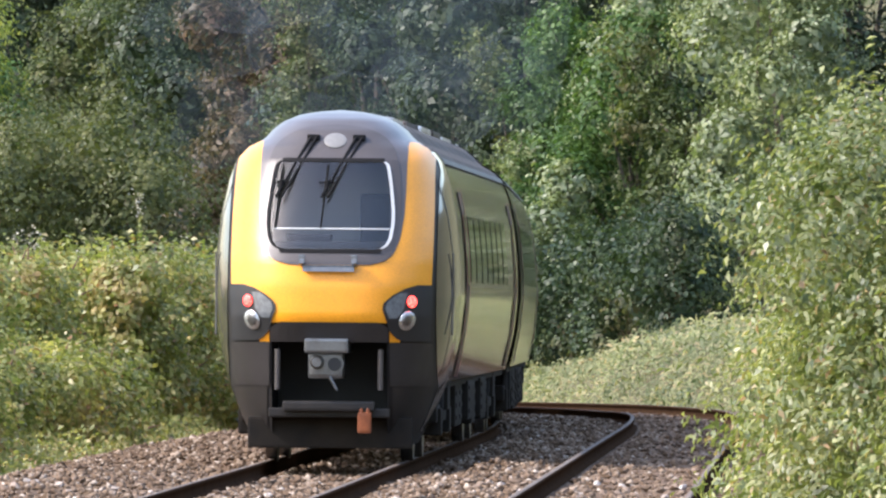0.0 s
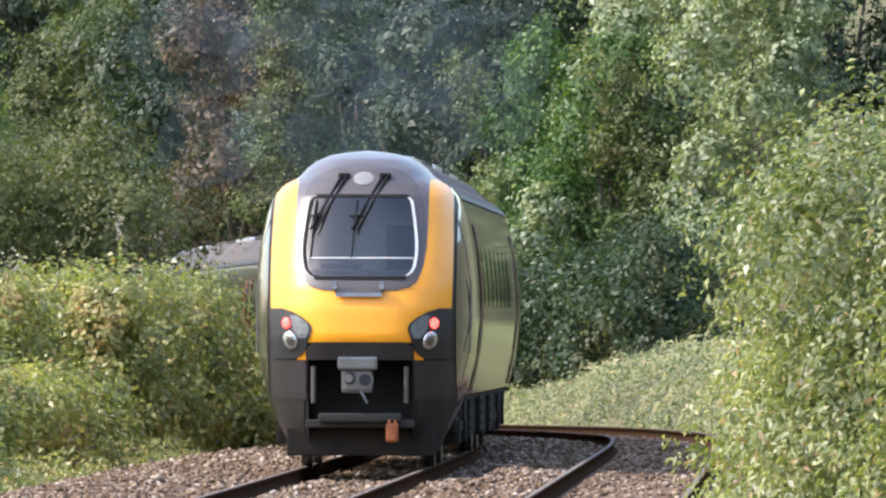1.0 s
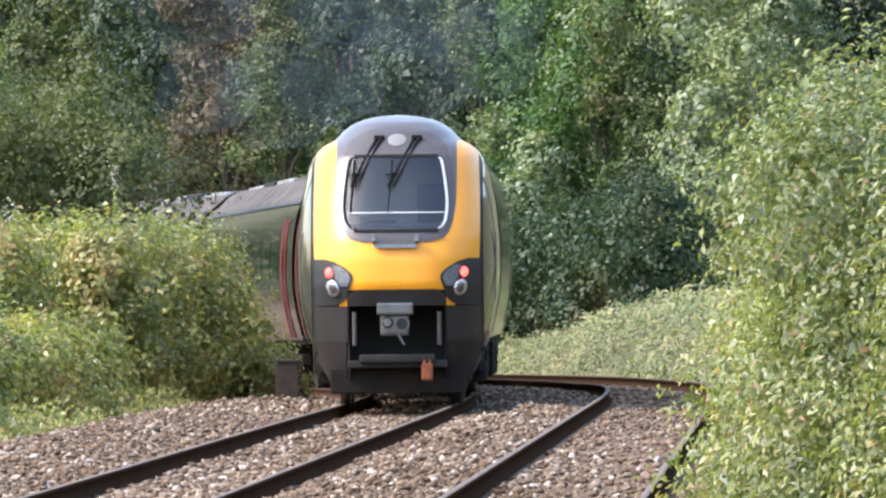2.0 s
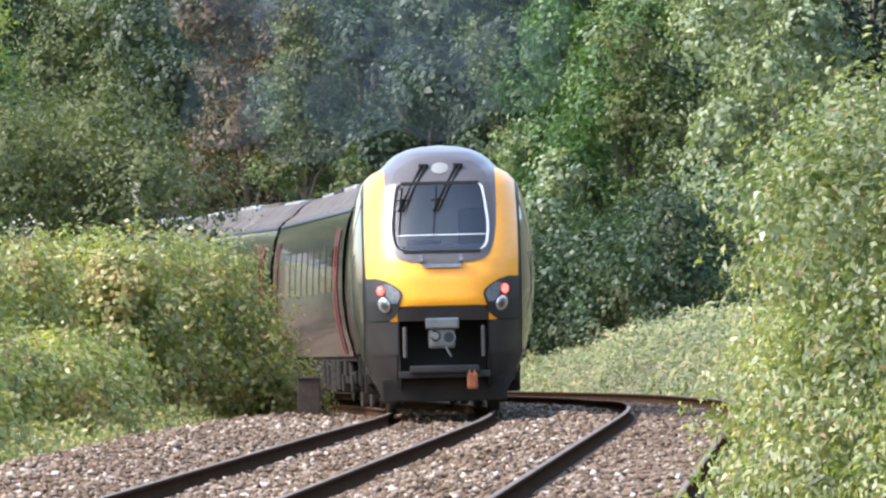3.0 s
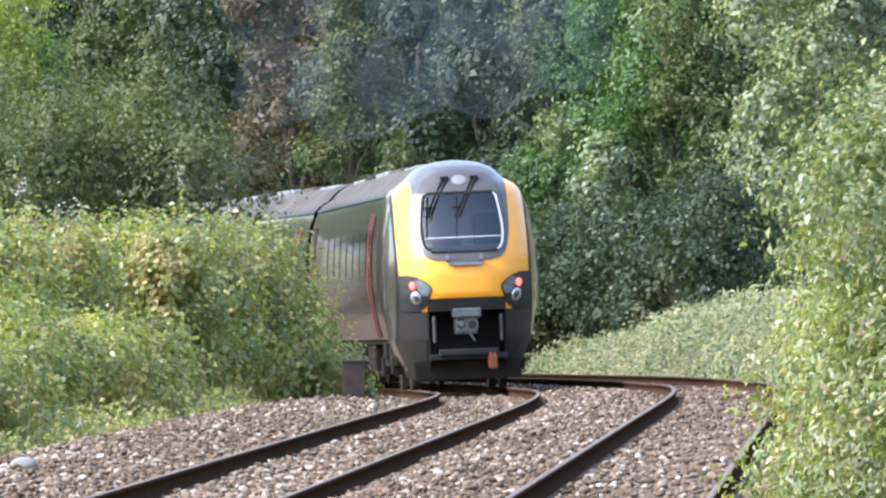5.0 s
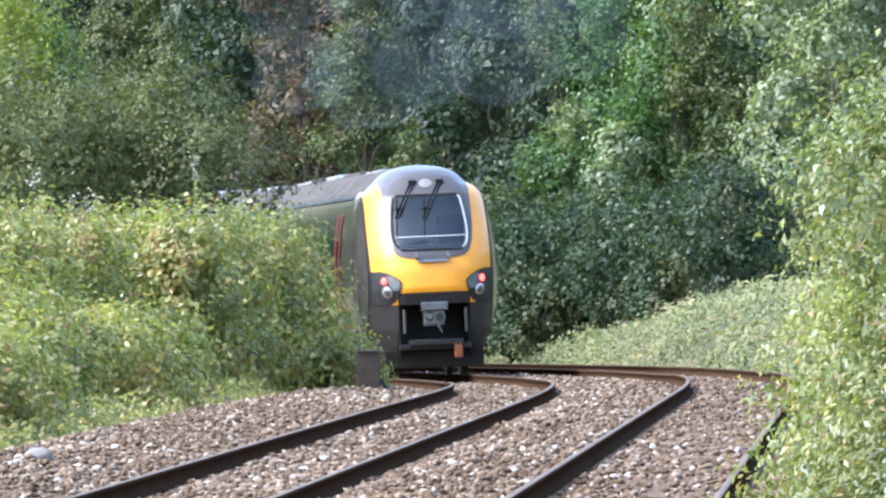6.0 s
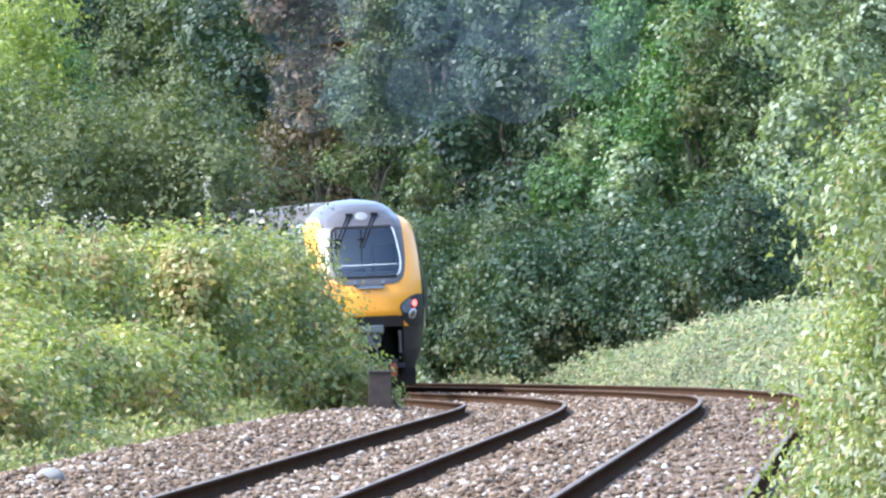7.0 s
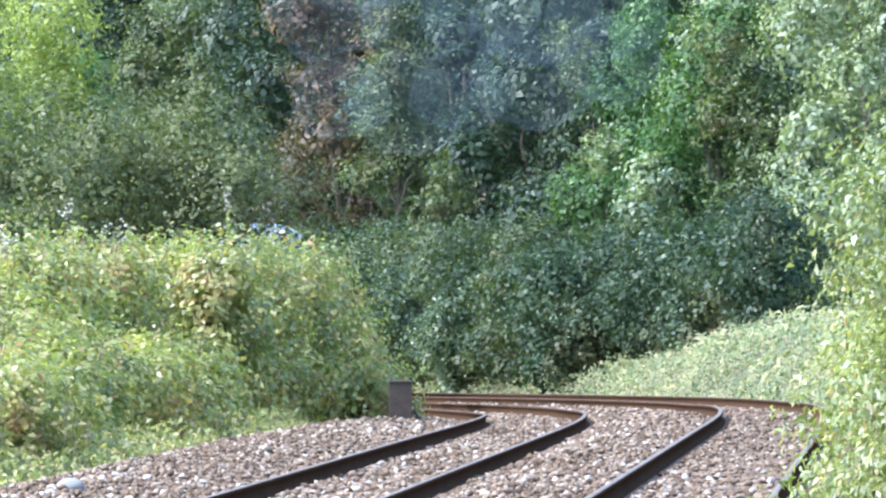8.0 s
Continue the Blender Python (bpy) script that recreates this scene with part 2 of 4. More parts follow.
# ---- the line of the railway ----
# Straight, then a left-hand curve of about 420 m radius entered by a transition, falling gently, with cant.
TRACKS = 3.479
STEP = 0.5
S0 = -60.0
COUNT = 2400


def bend(s):
    if s < 132.7 or s > 420:
        return 0.0
    return -0.00239 * min(1.0, (s - 132.7) / 18.4)


def level(s):
    a = s - 156.4
    fall = -0.01186 * (a + math.sqrt(a * a + 124.6)) / 2
    return max(fall, -2.4) - 0.0033 * min(s - 110, 60)


def smooth(a, b, v):
    v = min(1.0, max(0.0, (v - a) / (b - a)))
    return v * v * (3 - 2 * v)


def cant(s):
    return -0.0091 + 0.0515 * smooth(125, 187, s)


LINE = []
px, py, turn = -0.2695 - 0.0457 * 174.2, -60.0, 0.0457
for i in range(COUNT):
    LINE.append((px, py, turn))
    turn += bend(S0 + i * STEP) * STEP
    px += math.sin(turn) * STEP
    py += math.cos(turn) * STEP


def on_line(s, side=0.0, up=0.0, lean=True):
    """The point at the distance s along the line, side metres to the right of the left-hand track's centre and up over its rails."""
    u = min(max((s - S0) / STEP, 0), COUNT - 1.001)
    i = int(u)
    f = u - i
    a, b = LINE[i], LINE[i + 1]
    x, y, h = (a[k] * (1 - f) + b[k] * f for k in range(3))
    c = cant(s) if lean else 0.0
    if lean and side > 1.75:      # the second track leans about its own centre
        d = side - TRACKS
        base = TRACKS
    else:
        d, base = side, 0.0
    sd = base + d * math.cos(c) - up * math.sin(c)
    z = level(s) + up * math.cos(c) + d * math.sin(c) + (0.093 + 0.056 * smooth(125, 187, s) if base else 0.0)
    return Vector((x + sd * math.cos(h), y - sd * math.sin(h), z))


# ---- mesh helpers ----


def link_mesh(name, bm, mat, parent=None, label="", smooth_faces=False):
    me = bpy.data.meshes.new(name)
    if smooth_faces:
        for f in bm.faces:
            f.smooth = True
    bm.to_mesh(me)
    bm.free()
    me.materials.append(mat)
    ob = new(name, me)
    if parent is not None:
        ob.parent = parent
    if label:
        ob["label"] = label
    return ob


part = link_mesh


def raw_mesh(name, verts, faces_n, mat, parent=None):
    """A mesh of equal-sided faces straight from arrays: verts (n, 3), faces (m, k)."""
    verts, faces_n = np.asarray(verts, np.float32), np.asarray(faces_n, np.int32)
    me = bpy.data.meshes.new(name)
    m, k = faces_n.shape
    me.vertices.add(len(verts))
    me.vertices.foreach_set("co", verts.ravel())
    me.loops.add(m * k)
    me.loops.foreach_set("vertex_index", faces_n.ravel())
    me.polygons.add(m)
    me.polygons.foreach_set("loop_start", np.arange(0, m * k, k, dtype=np.int32))
    me.update(calc_edges=True)
    me.materials.append(mat)
    ob = new(name, me)
    if parent is not None:
        ob.parent = parent
    return ob


def box(bm, x0, x1, y0, y1, z0, z1, bevel=0.0, m=None):
    made = bmesh.ops.create_cube(bm, size=1.0)["verts"]
    t = Matrix.Translation(((x0 + x1) / 2, (y0 + y1) / 2, (z0 + z1) / 2)) @ Matrix.Diagonal((x1 - x0, y1 - y0, z1 - z0, 1))
    bmesh.ops.transform(bm, matrix=t, verts=made)
    if bevel:
        edges = list({e for v in made for e in v.link_edges})
        out = bmesh.ops.bevel(bm, geom=edges, offset=bevel, segments=2, affect="EDGES", profile=0.7)
        made = list({v for f in out["faces"] for v in f.verts} | {v for v in made if v.is_valid})
    if m is not None:
        bmesh.ops.transform(bm, matrix=m, verts=made)
    return bm


def tube(bm, a, b, r0, r1=None, sides=10):
    a, b = Vector(a), Vector(b)
    d = b - a
    m = Matrix.Translation((a + b) / 2) @ d.to_track_quat("Z", "Y").to_matrix().to_4x4()
    bmesh.ops.create_cone(bm, cap_ends=True, segments=sides, radius1=r0, radius2=r0 if r1 is None else r1, depth=d.length, matrix=m)
    return bm


def sheet(bm, rows):
    """Rows of equal numbers of points to a skin of quads."""
    vs = [[bm.verts.new(p) for p in row] for row in rows]
    for a, b in zip(vs, vs[1:]):
        for j in range(len(a) - 1):
            try:
                bm.faces.new((a[j], a[j + 1], b[j + 1], b[j]))
            except ValueError:
                pass
    return bm


def strip(name, sections, mat, closed=False, smooth_faces=False, parent=None):
    """Sweeps rows of points, one row a station, into a skin."""
    verts = [p for row in sections for p in row]
    n = len(sections[0])
    faces = []
    for i in range(len(sections) - 1):
        for j in range(n if closed else n - 1):
            k = (j + 1) % n
            faces.append((i * n + j, i * n + k, (i + 1) * n + k, (i + 1) * n + j))
    ob = raw_mesh(name, [tuple(v) for v in verts], faces, mat, parent)
    if smooth_faces:
        ob.data.polygons.foreach_set("use_smooth", [True] * len(faces))
    return ob


# ---- ground, ballast, rails ----
RIGHT_PROFILE = [(5.9, -0.62), (6.6, -0.42), (7.6, 0.4), (9.0, 0.8), (11.0, 1.1), (15.0, 2.4), (22.0, 6.0), (45.0, 16.0), (100.0, 30.0), (240.0, 38.0), (900.0, 40.0)]
LEFT_PROFILE = [(-2.6, -0.7), (-3.1, -0.45), (-3.7, -0.2), (-5.0, -0.15), (-9.0, 0.0), (-16.0, 0.4), (-30.0, 1.5), (-80.0, 3.0), (-300.0, 5.0)]


def lie(side):
    """The ground's height over the rails at a distance from the left-hand track."""
    for table, sign in ((RIGHT_PROFILE, 1), (LEFT_PROFILE, -1)):
        if sign * side >= sign * table[0][0]:
            for (a, za), (b, zb) in zip(table, table[1:]):
                if sign * side <= sign * b:
                    return za + (zb - za) * (side - a) / (b - a)
            return table[-1][1]
    return -0.62


def ground_at(s, side):
    p = on_line(s, side, 0, lean=False)
    p.z += lie(side) + 0.12 * noise.noise((p.x * 0.35, p.y * 0.35, 0)) * min(1.0, max(0.0, abs(side - 1.7) - 4.2))
    p.z += 0.65 * (1 - smooth(212, 229, s)) * smooth(150, 190, s) * smooth(6.4, 8.2, side)
    return p


def ground_near(x, y):
    k = min(range(COUNT), key=lambda i: (LINE[i][0] - x) ** 2 + (LINE[i][1] - y) ** 2)
    h = LINE[k][2]
    return ground_at(S0 + k * STEP, (x - LINE[k][0]) * math.cos(h) - (y - LINE[k][1]) * math.sin(h))


sides = [-300, -150, -80, -50, -30, -22, -16, -12, -9, -7, -6, -5, -4.4, -3.8, -3.2, -2.6, -1.5, 0, 1.75, 3.5, 5.0, 5.9, 6.3, 6.6, 7, 7.6, 8.2, 9, 10, 11, 12.5, 14, 15, 17, 19, 22, 26, 30, 36, 45, 60, 80, 100, 150, 240, 500, 900]
stations = [-60 + 6 * i for i in range(20)] + [60 + 1.5 * i for i in range(160)] + [300 + 8 * i for i in range(15)] + [430 + 60 * i for i in range(12)]
ground = strip("ground", [[ground_at(s, o) for o in sides] for s in stations], SOIL, smooth_faces=True)
tagged(ground, "brown earth and leaf litter under brambles beside the railway", "ground", kind="structure")

bed = [(-4.0, -0.6), (-3.5, -0.2), (-3.1, -0.09), (-2.4, -0.06), (-1.7, -0.09), (-0.85, -0.165), (-0.5, -0.165), (0.5, -0.165), (0.85, -0.165), (1.3, -0.12), (1.75, -0.09), (2.2, -0.12), (2.65, -0.165), (3.0, -0.165), (4.0, -0.165), (4.4, -0.165), (5.0, -0.15), (5.5, -0.2), (6.1, -0.68)]


def bed_at(s, o, z):
    p = on_line(s, o, z)
    p.z += 0.035 * noise.noise((p.x * 1.7, p.y * 1.7, 3)) + 0.02 * noise.noise((p.x * 6, p.y * 6, 7))
    return p


def bed_height(o):
    for (a, za), (b, zb) in zip(bed, bed[1:]):
        if a <= o <= b:
            return za + (zb - za) * (o - a) / (b - a)
    return -0.7


ballast = strip("ballast", [[bed_at(s, o, z) for o, z in bed] for s in [20 + 0.5 * i for i in range(640)]], BALLAST)
tagged(ballast, "grey-brown crushed stone ballast bed under two curving tracks", "ballast", kind="structure")


def rail_section():
    half = [(0.0, 0.0), (0.028, -0.002), (0.035, -0.012), (0.035, -0.036), (0.012, -0.05), (0.01, -0.125), (0.03, -0.14), (0.07, -0.15), (0.07, -0.159)]
    return [(-x, z) for x, z in half[:0:-1]] + half


def rail_track(side, label, first, last):
    """Two rails bedded deep in the ballast."""
    track = tagged(new("railway_track"), label, "railway track", group="running lines", kind="structure")
    n = int((last - first) / 1.0)
    for g in (-0.7525, 0.7525):
        rows = [[on_line(first + i, side + g + x, z) for x, z in rail_section()] for i in range(n + 1)]
        rail = strip("rail", rows, RAIL_SIDE, parent=track)
        rail.data.materials.append(RAIL_TOP)
        k = len(rail_section()) - 1
        index = [1 if k // 2 - 1 <= i % k <= k // 2 else 0 for i in range(len(rail.data.polygons))]
        rail.data.polygons.foreach_set("material_index", index)
    return track


rail_track(0.0, "rusty steel railway track curving away, used by the train", 20, 330)
rail_track(TRACKS, "rusty steel railway track curving away beside grass bank", 20, 330)


def scatter_stones(name, count, s_from, s_to, size, label, seed):
    """Loose stones: flattened, knocked-about octahedra lying on the bed."""
    rng = np.random.default_rng(seed)
    base = np.array([(1, 0, 0), (0, 1, 0), (-1, 0, 0), (0, -1, 0), (0, 0, 0.8), (0, 0, -0.8)])
    tri = np.array([(0, 1, 4), (1, 2, 4), (2, 3, 4), (3, 0, 4), (1, 0, 5), (2, 1, 5), (3, 2, 5), (0, 3, 5)])
    verts = np.zeros((count, 6, 3))
    for i in range(count):
        s = s_from + (s_to - s_from) * rng.random() ** 1.25
        o = -3.6 + 9.6 * rng.random()
        if 2.85 < o < 4.15 and rng.random() < 0.65:
            o -= 2.9
        if min(abs(abs(o) - 0.7525), abs(abs(o - TRACKS) - 0.7525)) < 0.15:
            o += 0.3
        r = size * (0.55 + 0.9 * rng.random() ** 2)
        p = bed_at(s, o, bed_height(o))
        a = rng.random() * 6.283
        tilt = rng.normal(0, 0.5)
        shape = base * (1 + 0.35 * rng.standard_normal((6, 3))) * (r, r * 0.75, r * 0.65)
        ca, sa, ct, st = math.cos(a), math.sin(a), math.cos(tilt), math.sin(tilt)
        y, z = shape[:, 1] * ct - shape[:, 2] * st, shape[:, 1] * st + shape[:, 2] * ct
        verts[i, :, 0] = shape[:, 0] * ca - y * sa + p.x
        verts[i, :, 1] = shape[:, 0] * sa + y * ca + p.y
        verts[i, :, 2] = z + p.z + r * 0.22
    faces = (tri[None] + 6 * np.arange(count)[:, None, None]).reshape(-1, 3)
    return tagged(raw_mesh(name, verts.reshape(-1, 3), faces, STONE), label, "ballast", kind="stuff")


scatter_stones("ballast_stones", 43000, 68, 140, 0.042, "loose broken ballast stones in grey, brown and white", 5)
scatter_stones("ballast_stones", 16000, 138, 215, 0.05, "loose broken ballast stones between the curving rails", 6)

# marker stump beside the left-hand track
stump_at = ground_at(160.5, -2.05)
stump_at.z = on_line(160.5, -2.05, -0.09).z
stump = tagged(new("marker_post"), "short weathered brown timber marker post in ballast", "post")
stump.location = stump_at
bm = bmesh.new()
box(bm, -0.175, 0.175, -0.16, 0.16, -0.15, 0.6, 0.018)
part("post", bm, POST, stump)
bm = bmesh.new()
box(bm, -0.19, 0.19, -0.175, 0.175, 0.6, 0.63, 0.008)
part("cap", bm, POST, stump, "dark flat cap")
bm = bmesh.new()
for k in range(3):
    tube(bm, (0.19, 0, 0.2 - 0.05 * k), (0.42 + 0.1 * k, -0.05, -0.12), 0.012)
part("cable", bm, BLACK, stump, "black cables running down into ballast")

# ---- plants ----


def leaf_mesh(name, at, out, size, mat, rng, parent=None, droop=0.0, slim=0.55, up=0.3, loose=0.55):
    """Many folded leaves: at (n, 3) their places, out (n, 3) the way that each faces, size (n,) their length."""
    n = len(at)
    nrm = out * 0.95 + rng.standard_normal((n, 3)) * np.reshape(loose, (-1, 1)) * 0.6
    nrm[:, 2] += up
    nrm /= np.linalg.norm(nrm, axis=1)[:, None] + 1e-9
    t = rng.standard_normal((n, 3))
    t[:, 2] -= droop
    t -= nrm * (t * nrm).sum(1)[:, None]
    t /= np.linalg.norm(t, axis=1)[:, None] + 1e-9
    b = np.cross(nrm, t)
    L = size[:, None]
    w = L * slim * (0.8 + 0.4 * rng.random((n, 1)))
    fold = L * 0.12
    v = np.stack([at - t * L * 0.5, at + b * w * 0.5 + nrm * fold - t * L * 0.05, at + t * L * 0.5 - nrm * fold * 0.8, at - b * w * 0.5 + nrm * fold - t * L * 0.05], 1)
    f = np.arange(4 * n).reshape(n, 4)
    return raw_mesh(name, v.reshape(-1, 3), f, mat, parent)


def sprays(rng, lobes, count, leaves, reach, spread, low=-0.35):
    """Leaf places on twigs that stand out from rounded lobes. lobes: rows of centre and radii."""
    lobes = np.asarray(lobes, float)
    area = (lobes[:, 3] * lobes[:, 4] + lobes[:, 4] * lobes[:, 5] + lobes[:, 3] * lobes[:, 5])
    pick = rng.choice(len(lobes), count, p=area / area.sum())
    u = rng.standard_normal((count, 3))
    u /= np.linalg.norm(u, axis=1)[:, None]
    u[:, 2] = np.where(u[:, 2] < low, -u[:, 2], u[:, 2])
    c, r = lobes[pick, :3], lobes[pick, 3:]
    lump = np.array([noise.noise((a[0] * 2.1 + k, a[1] * 2.1, a[2] * 2.1)) for a, k in zip(u, pick * 7.3)])[:, None]
    base = c + r * u * (0.86 + 0.14 * rng.random((count, 1)) + 0.42 * lump)
    inside = np.zeros(count, bool)
    for k in range(len(lobes)):
        d = (base - lobes[k, :3]) / lobes[k, 3:]
        inside |= ((d * d).sum(1) < 0.5) & (pick != k)
    base, u = base[~inside], u[~inside]
    m = len(base)
    way = u * 0.7 + rng.standard_normal((m, 3)) * 0.45
    way[:, 2] += 0.25
    way /= np.linalg.norm(way, axis=1)[:, None]
    length = reach * (0.35 + 0.9 * rng.random((m, 1)) ** 1.5)
    along = rng.random((m, leaves, 1))
    at = base[:, None] + way[:, None] * length[:, None] * along + rng.standard_normal((m, leaves, 3)) * spread
    at[:, :, 2] -= 0.25 * (along[:, :, 0] * length) ** 2
    out = np.repeat(u[:, None], leaves, 1)
    return at.reshape(-1, 3), out.reshape(-1, 3), base, way


def limbs(name, root, tips, r0, mat, rng, parent, sides=6):
    """A tapered trunk that forks into limbs towards the tips."""
    bm = bmesh.new()
    root = Vector(root)
    top = Vector((0, 0, 0))
    for t in tips:
        top += Vector(t)
    top /= len(tips)
    fork = root + (top - root) * 0.45
    mid = root + (fork - root) * 0.5 + Vector((rng.normal(0, 0.12), rng.normal(0, 0.12), 0))
    tube(bm, root - Vector((0, 0, 0.25)), mid, r0, r0 * 0.82, 8)
    tube(bm, mid, fork, r0 * 0.82, r0 * 0.66, 8)
    for t in tips:
        t = Vector(t)
        elbow = fork + (t - fork) * 0.5 + Vector((rng.normal(0, 0.15), rng.normal(0, 0.15), 0.2))
        tube(bm, fork, elbow, r0 * 0.5, r0 * 0.3, sides)
        tube(bm, elbow, t, r0 * 0.3, r0 * 0.1, sides)
    return part(name, bm, mat, parent)


def plant_lobes(rng, n, wide, deep, low, high, size):
    """Lobes heaped inside a rounded outline, the lower ones wider out."""
    rows = []
    for i in range(n):
        f = (i + 0.5) / n
        z = low + (high - low) * f
        room = math.sqrt(max(0.06, 1 - (max(0.0, f - 0.3) / 0.72) ** 2))
        a = i * 2.4 + rng.random()
        q = (0.35 + 0.6 * rng.random()) * room
        r = size * (0.7 + 0.6 * rng.random())
        rows.append((math.cos(a) * wide * q, math.sin(a) * deep * q, z, r, r, r * (0.7 + 0.3 * rng.random())))
    return rows


def tree(name, label, seed, wide, low, high, lobe, n, mat, count, leaves, leaf, reach=0.9, spread=0.13, trunk=0.16, slim=0.6, droop=0.4, category="tree", up=0.3, spikes=0, inner=90, core=1.7):
    rng = np.random.default_rng(seed)
    thing = tagged(new(name), label, category)
    lobes = plant_lobes(rng, n, wide, wide * 0.85, low, high, lobe)
    at, out, base, way = sprays(rng, lobes, count, leaves, reach, spread)
    size = leaf * (0.6 + 0.8 * rng.random(len(at)))
    # older leaves packed closely deeper inside
    la = np.asarray(lobes)
    c = n * inner
    k = rng.integers(0, n, c)
    u = rng.standard_normal((c, 3))
    u /= np.linalg.norm(u, axis=1)[:, None]
    lump = np.array([noise.noise((a[0] * 2.1 + q, a[1] * 2.1, a[2] * 2.1)) for a, q in zip(u, k * 7.3)])[:, None]
    at = np.concatenate([at, la[k, :3] + la[k, 3:] * u * (0.72 + 0.08 * rng.random((c, 1)) + 0.38 * lump)])
    loose = np.concatenate([np.full(len(out), 0.6), np.full(c, 0.4)])
    out, size = np.concatenate([out, u]), np.concatenate([size, leaf * core * (0.7 + 0.6 * rng.random(c))])
    leaf_mesh("crown" if category == "tree" else "foliage", at, out, size, mat, rng, thing, droop, slim, up, loose)
    tips = [l[:3] for l in lobes[:: max(1, n // 7)]]
    limbs("trunk" if category == "tree" else "stem", (0, 0, 0), tips, trunk, BARK if category == "tree" else STEM, rng, thing)
    if spikes:
        pick = rng.choice(len(base), spikes)
        bm = bmesh.new()
        for q in pick:
            a, w = Vector(base[q]) + Vector(way[q]) * reach * 0.5, Vector(way[q])
            tube(bm, a, a + w * (0.12 + 0.14 * rng.random()), 0.016, 0.005, 5)
        tagged(part("dead_flower", bm, SPIKE, thing, "rusty brown dead flower spikes"), kind="stuff")
    return thing


def plant(thing, s, side, turn_z=0.0, first=False, sink=0.1):
    p = ground_at(s, side)
    m = pose(p.x, p.y, p.z - sink, 0, 0, turn_z)
    if first:
        thing.matrix_basis = m
        return thing
    return copy_thing(thing, m)


def stand(thing, x, y, turn_z=0.0, first=False, sink=0.1):
    """Plants a thing at a place in the plan."""
    k = min(range(COUNT), key=lambda i: (LINE[i][0] - x) ** 2 + (LINE[i][1] - y) ** 2)
    h = LINE[k][2]
    side = (x - LINE[k][0]) * math.cos(h) - (y - LINE[k][1]) * math.sin(h)
    return plant(thing, S0 + k * STEP, side, turn_z, first, sink)


# brambles along the left-hand ballast
bramble_a = tree("bramble_bush", "tall green bramble thicket with yellowing leaves on the ballast edge", 11, 1.35, 0.35, 2.15, 0.66, 13, BRAMBLE, 950, 13, 0.1, reach=0.6, spread=0.075, trunk=0.035, category="bush", spikes=55)
bramble_b = tree("bramble_bush", "dense bramble thicket with reddish dying stems beside the track", 12, 1.5, 0.3, 1.55, 0.6, 12, BRAMBLE, 950, 13, 0.1, reach=0.45, spread=0.075, trunk=0.035, category="bush", spikes=55)
bramble_c = tree("bramble_bush", "low spreading bramble with dying stems beside ballast", 13, 1.05, 0.15, 1.0, 0.5, 10, BRAMBLE, 650, 12, 0.09, reach=0.35, spread=0.07, trunk=0.03, category="bush", spikes=12)
bramble_d = tree("bramble_bush", "narrow upright bramble thicket close to the marker post", 14, 0.7, 0.25, 2.35, 0.5, 13, BRAMBLE, 750, 13, 0.1, reach=0.6, spread=0.075, trunk=0.03, category="bush", spikes=18)
left_row = [(bramble_c, 169, -3.15, 0), (bramble_d, 168, -3.65, 120), (bramble_d, 163, -3.85, 70), (bramble_d, 158, -4.4, 240), (bramble_d, 153, -4.6, 60),
            (bramble_b, 173, -4.6, 0), (bramble_a, 167, -5.3, 200), (bramble_a, 161, -5.5, 40), (bramble_a, 154, -6.0, 120), (bramble_a, 148, -6.5, 200), (bramble_a, 141, -6.8, 250), (bramble_b, 134, -6.6, 310),
            (bramble_b, 128, -6.8, 20), (bramble_b, 122, -6.8, 75), (bramble_b, 116, -7.0, 160), (bramble_b, 110, -7.0, 270), (bramble_b, 104, -7.1, 330),
            (bramble_a, 180, -5.6, 190), (bramble_b, 156, -8.0, 300), (bramble_b, 146, -8.4, 10), (bramble_a, 136, -8.8, 130),
            (bramble_c, 148, -5.0, 100), (bramble_c, 143, -5.1, 200), (bramble_c, 138, -5.1, 300), (bramble_c, 133, -5.1, 50), (bramble_c, 127, -5.2, 150),
            (bramble_c, 121, -5.2, 250), (bramble_c, 115, -5.2, 350), (bramble_c, 109, -5.2, 80), (bramble_c, 103, -5.3, 180)]
seen = set()
for ob, s, o, a in left_row:
    plant(ob, s, o, a, first=ob.name not in seen)
    seen.add(ob.name)


plant(bramble_d, 170, -3.2, 200, sink=0.75)


def tall_weed(seed, high, label):
    """A single upright weed with narrow leaves and a pale seed head."""
    rng = np.random.default_rng(seed)
    thing = tagged(new("tall_weed"), label, "weed", group="weeds in the brambles")
    bm = bmesh.new()
    tube(bm, (0, 0, -0.1), (0.05, 0, high * 0.6), 0.012, 0.009, 6)
    tube(bm, (0.05, 0, high * 0.6), (0.02, 0.03, high), 0.009, 0.004, 6)
    part("stem", bm, STEM, thing)
    n = 90
    f = rng.random(n)
    a = rng.random(n) * 6.283
    at = np.stack([0.05 + np.cos(a) * 0.1 * (1.2 - f), np.sin(a) * 0.1 * (1.2 - f), high * (0.25 + 0.68 * f)], 1)
    leaf_mesh("leaves", at, np.stack([np.cos(a), np.sin(a), 0 * a], 1), 0.13 * (1.2 - 0.6 * f), BRAMBLE, rng, thing, 0.6, 0.45)
    n = 40
    at = np.array([(0.02, 0.03, high)]) + rng.standard_normal((n, 3)) * (0.05, 0.05, 0.09)
    tagged(leaf_mesh("seed_head", at, rng.standard_normal((n, 3)), np.full(n, 0.05), SEED, rng, thing, 0, 0.7), kind="stuff")
    return thing


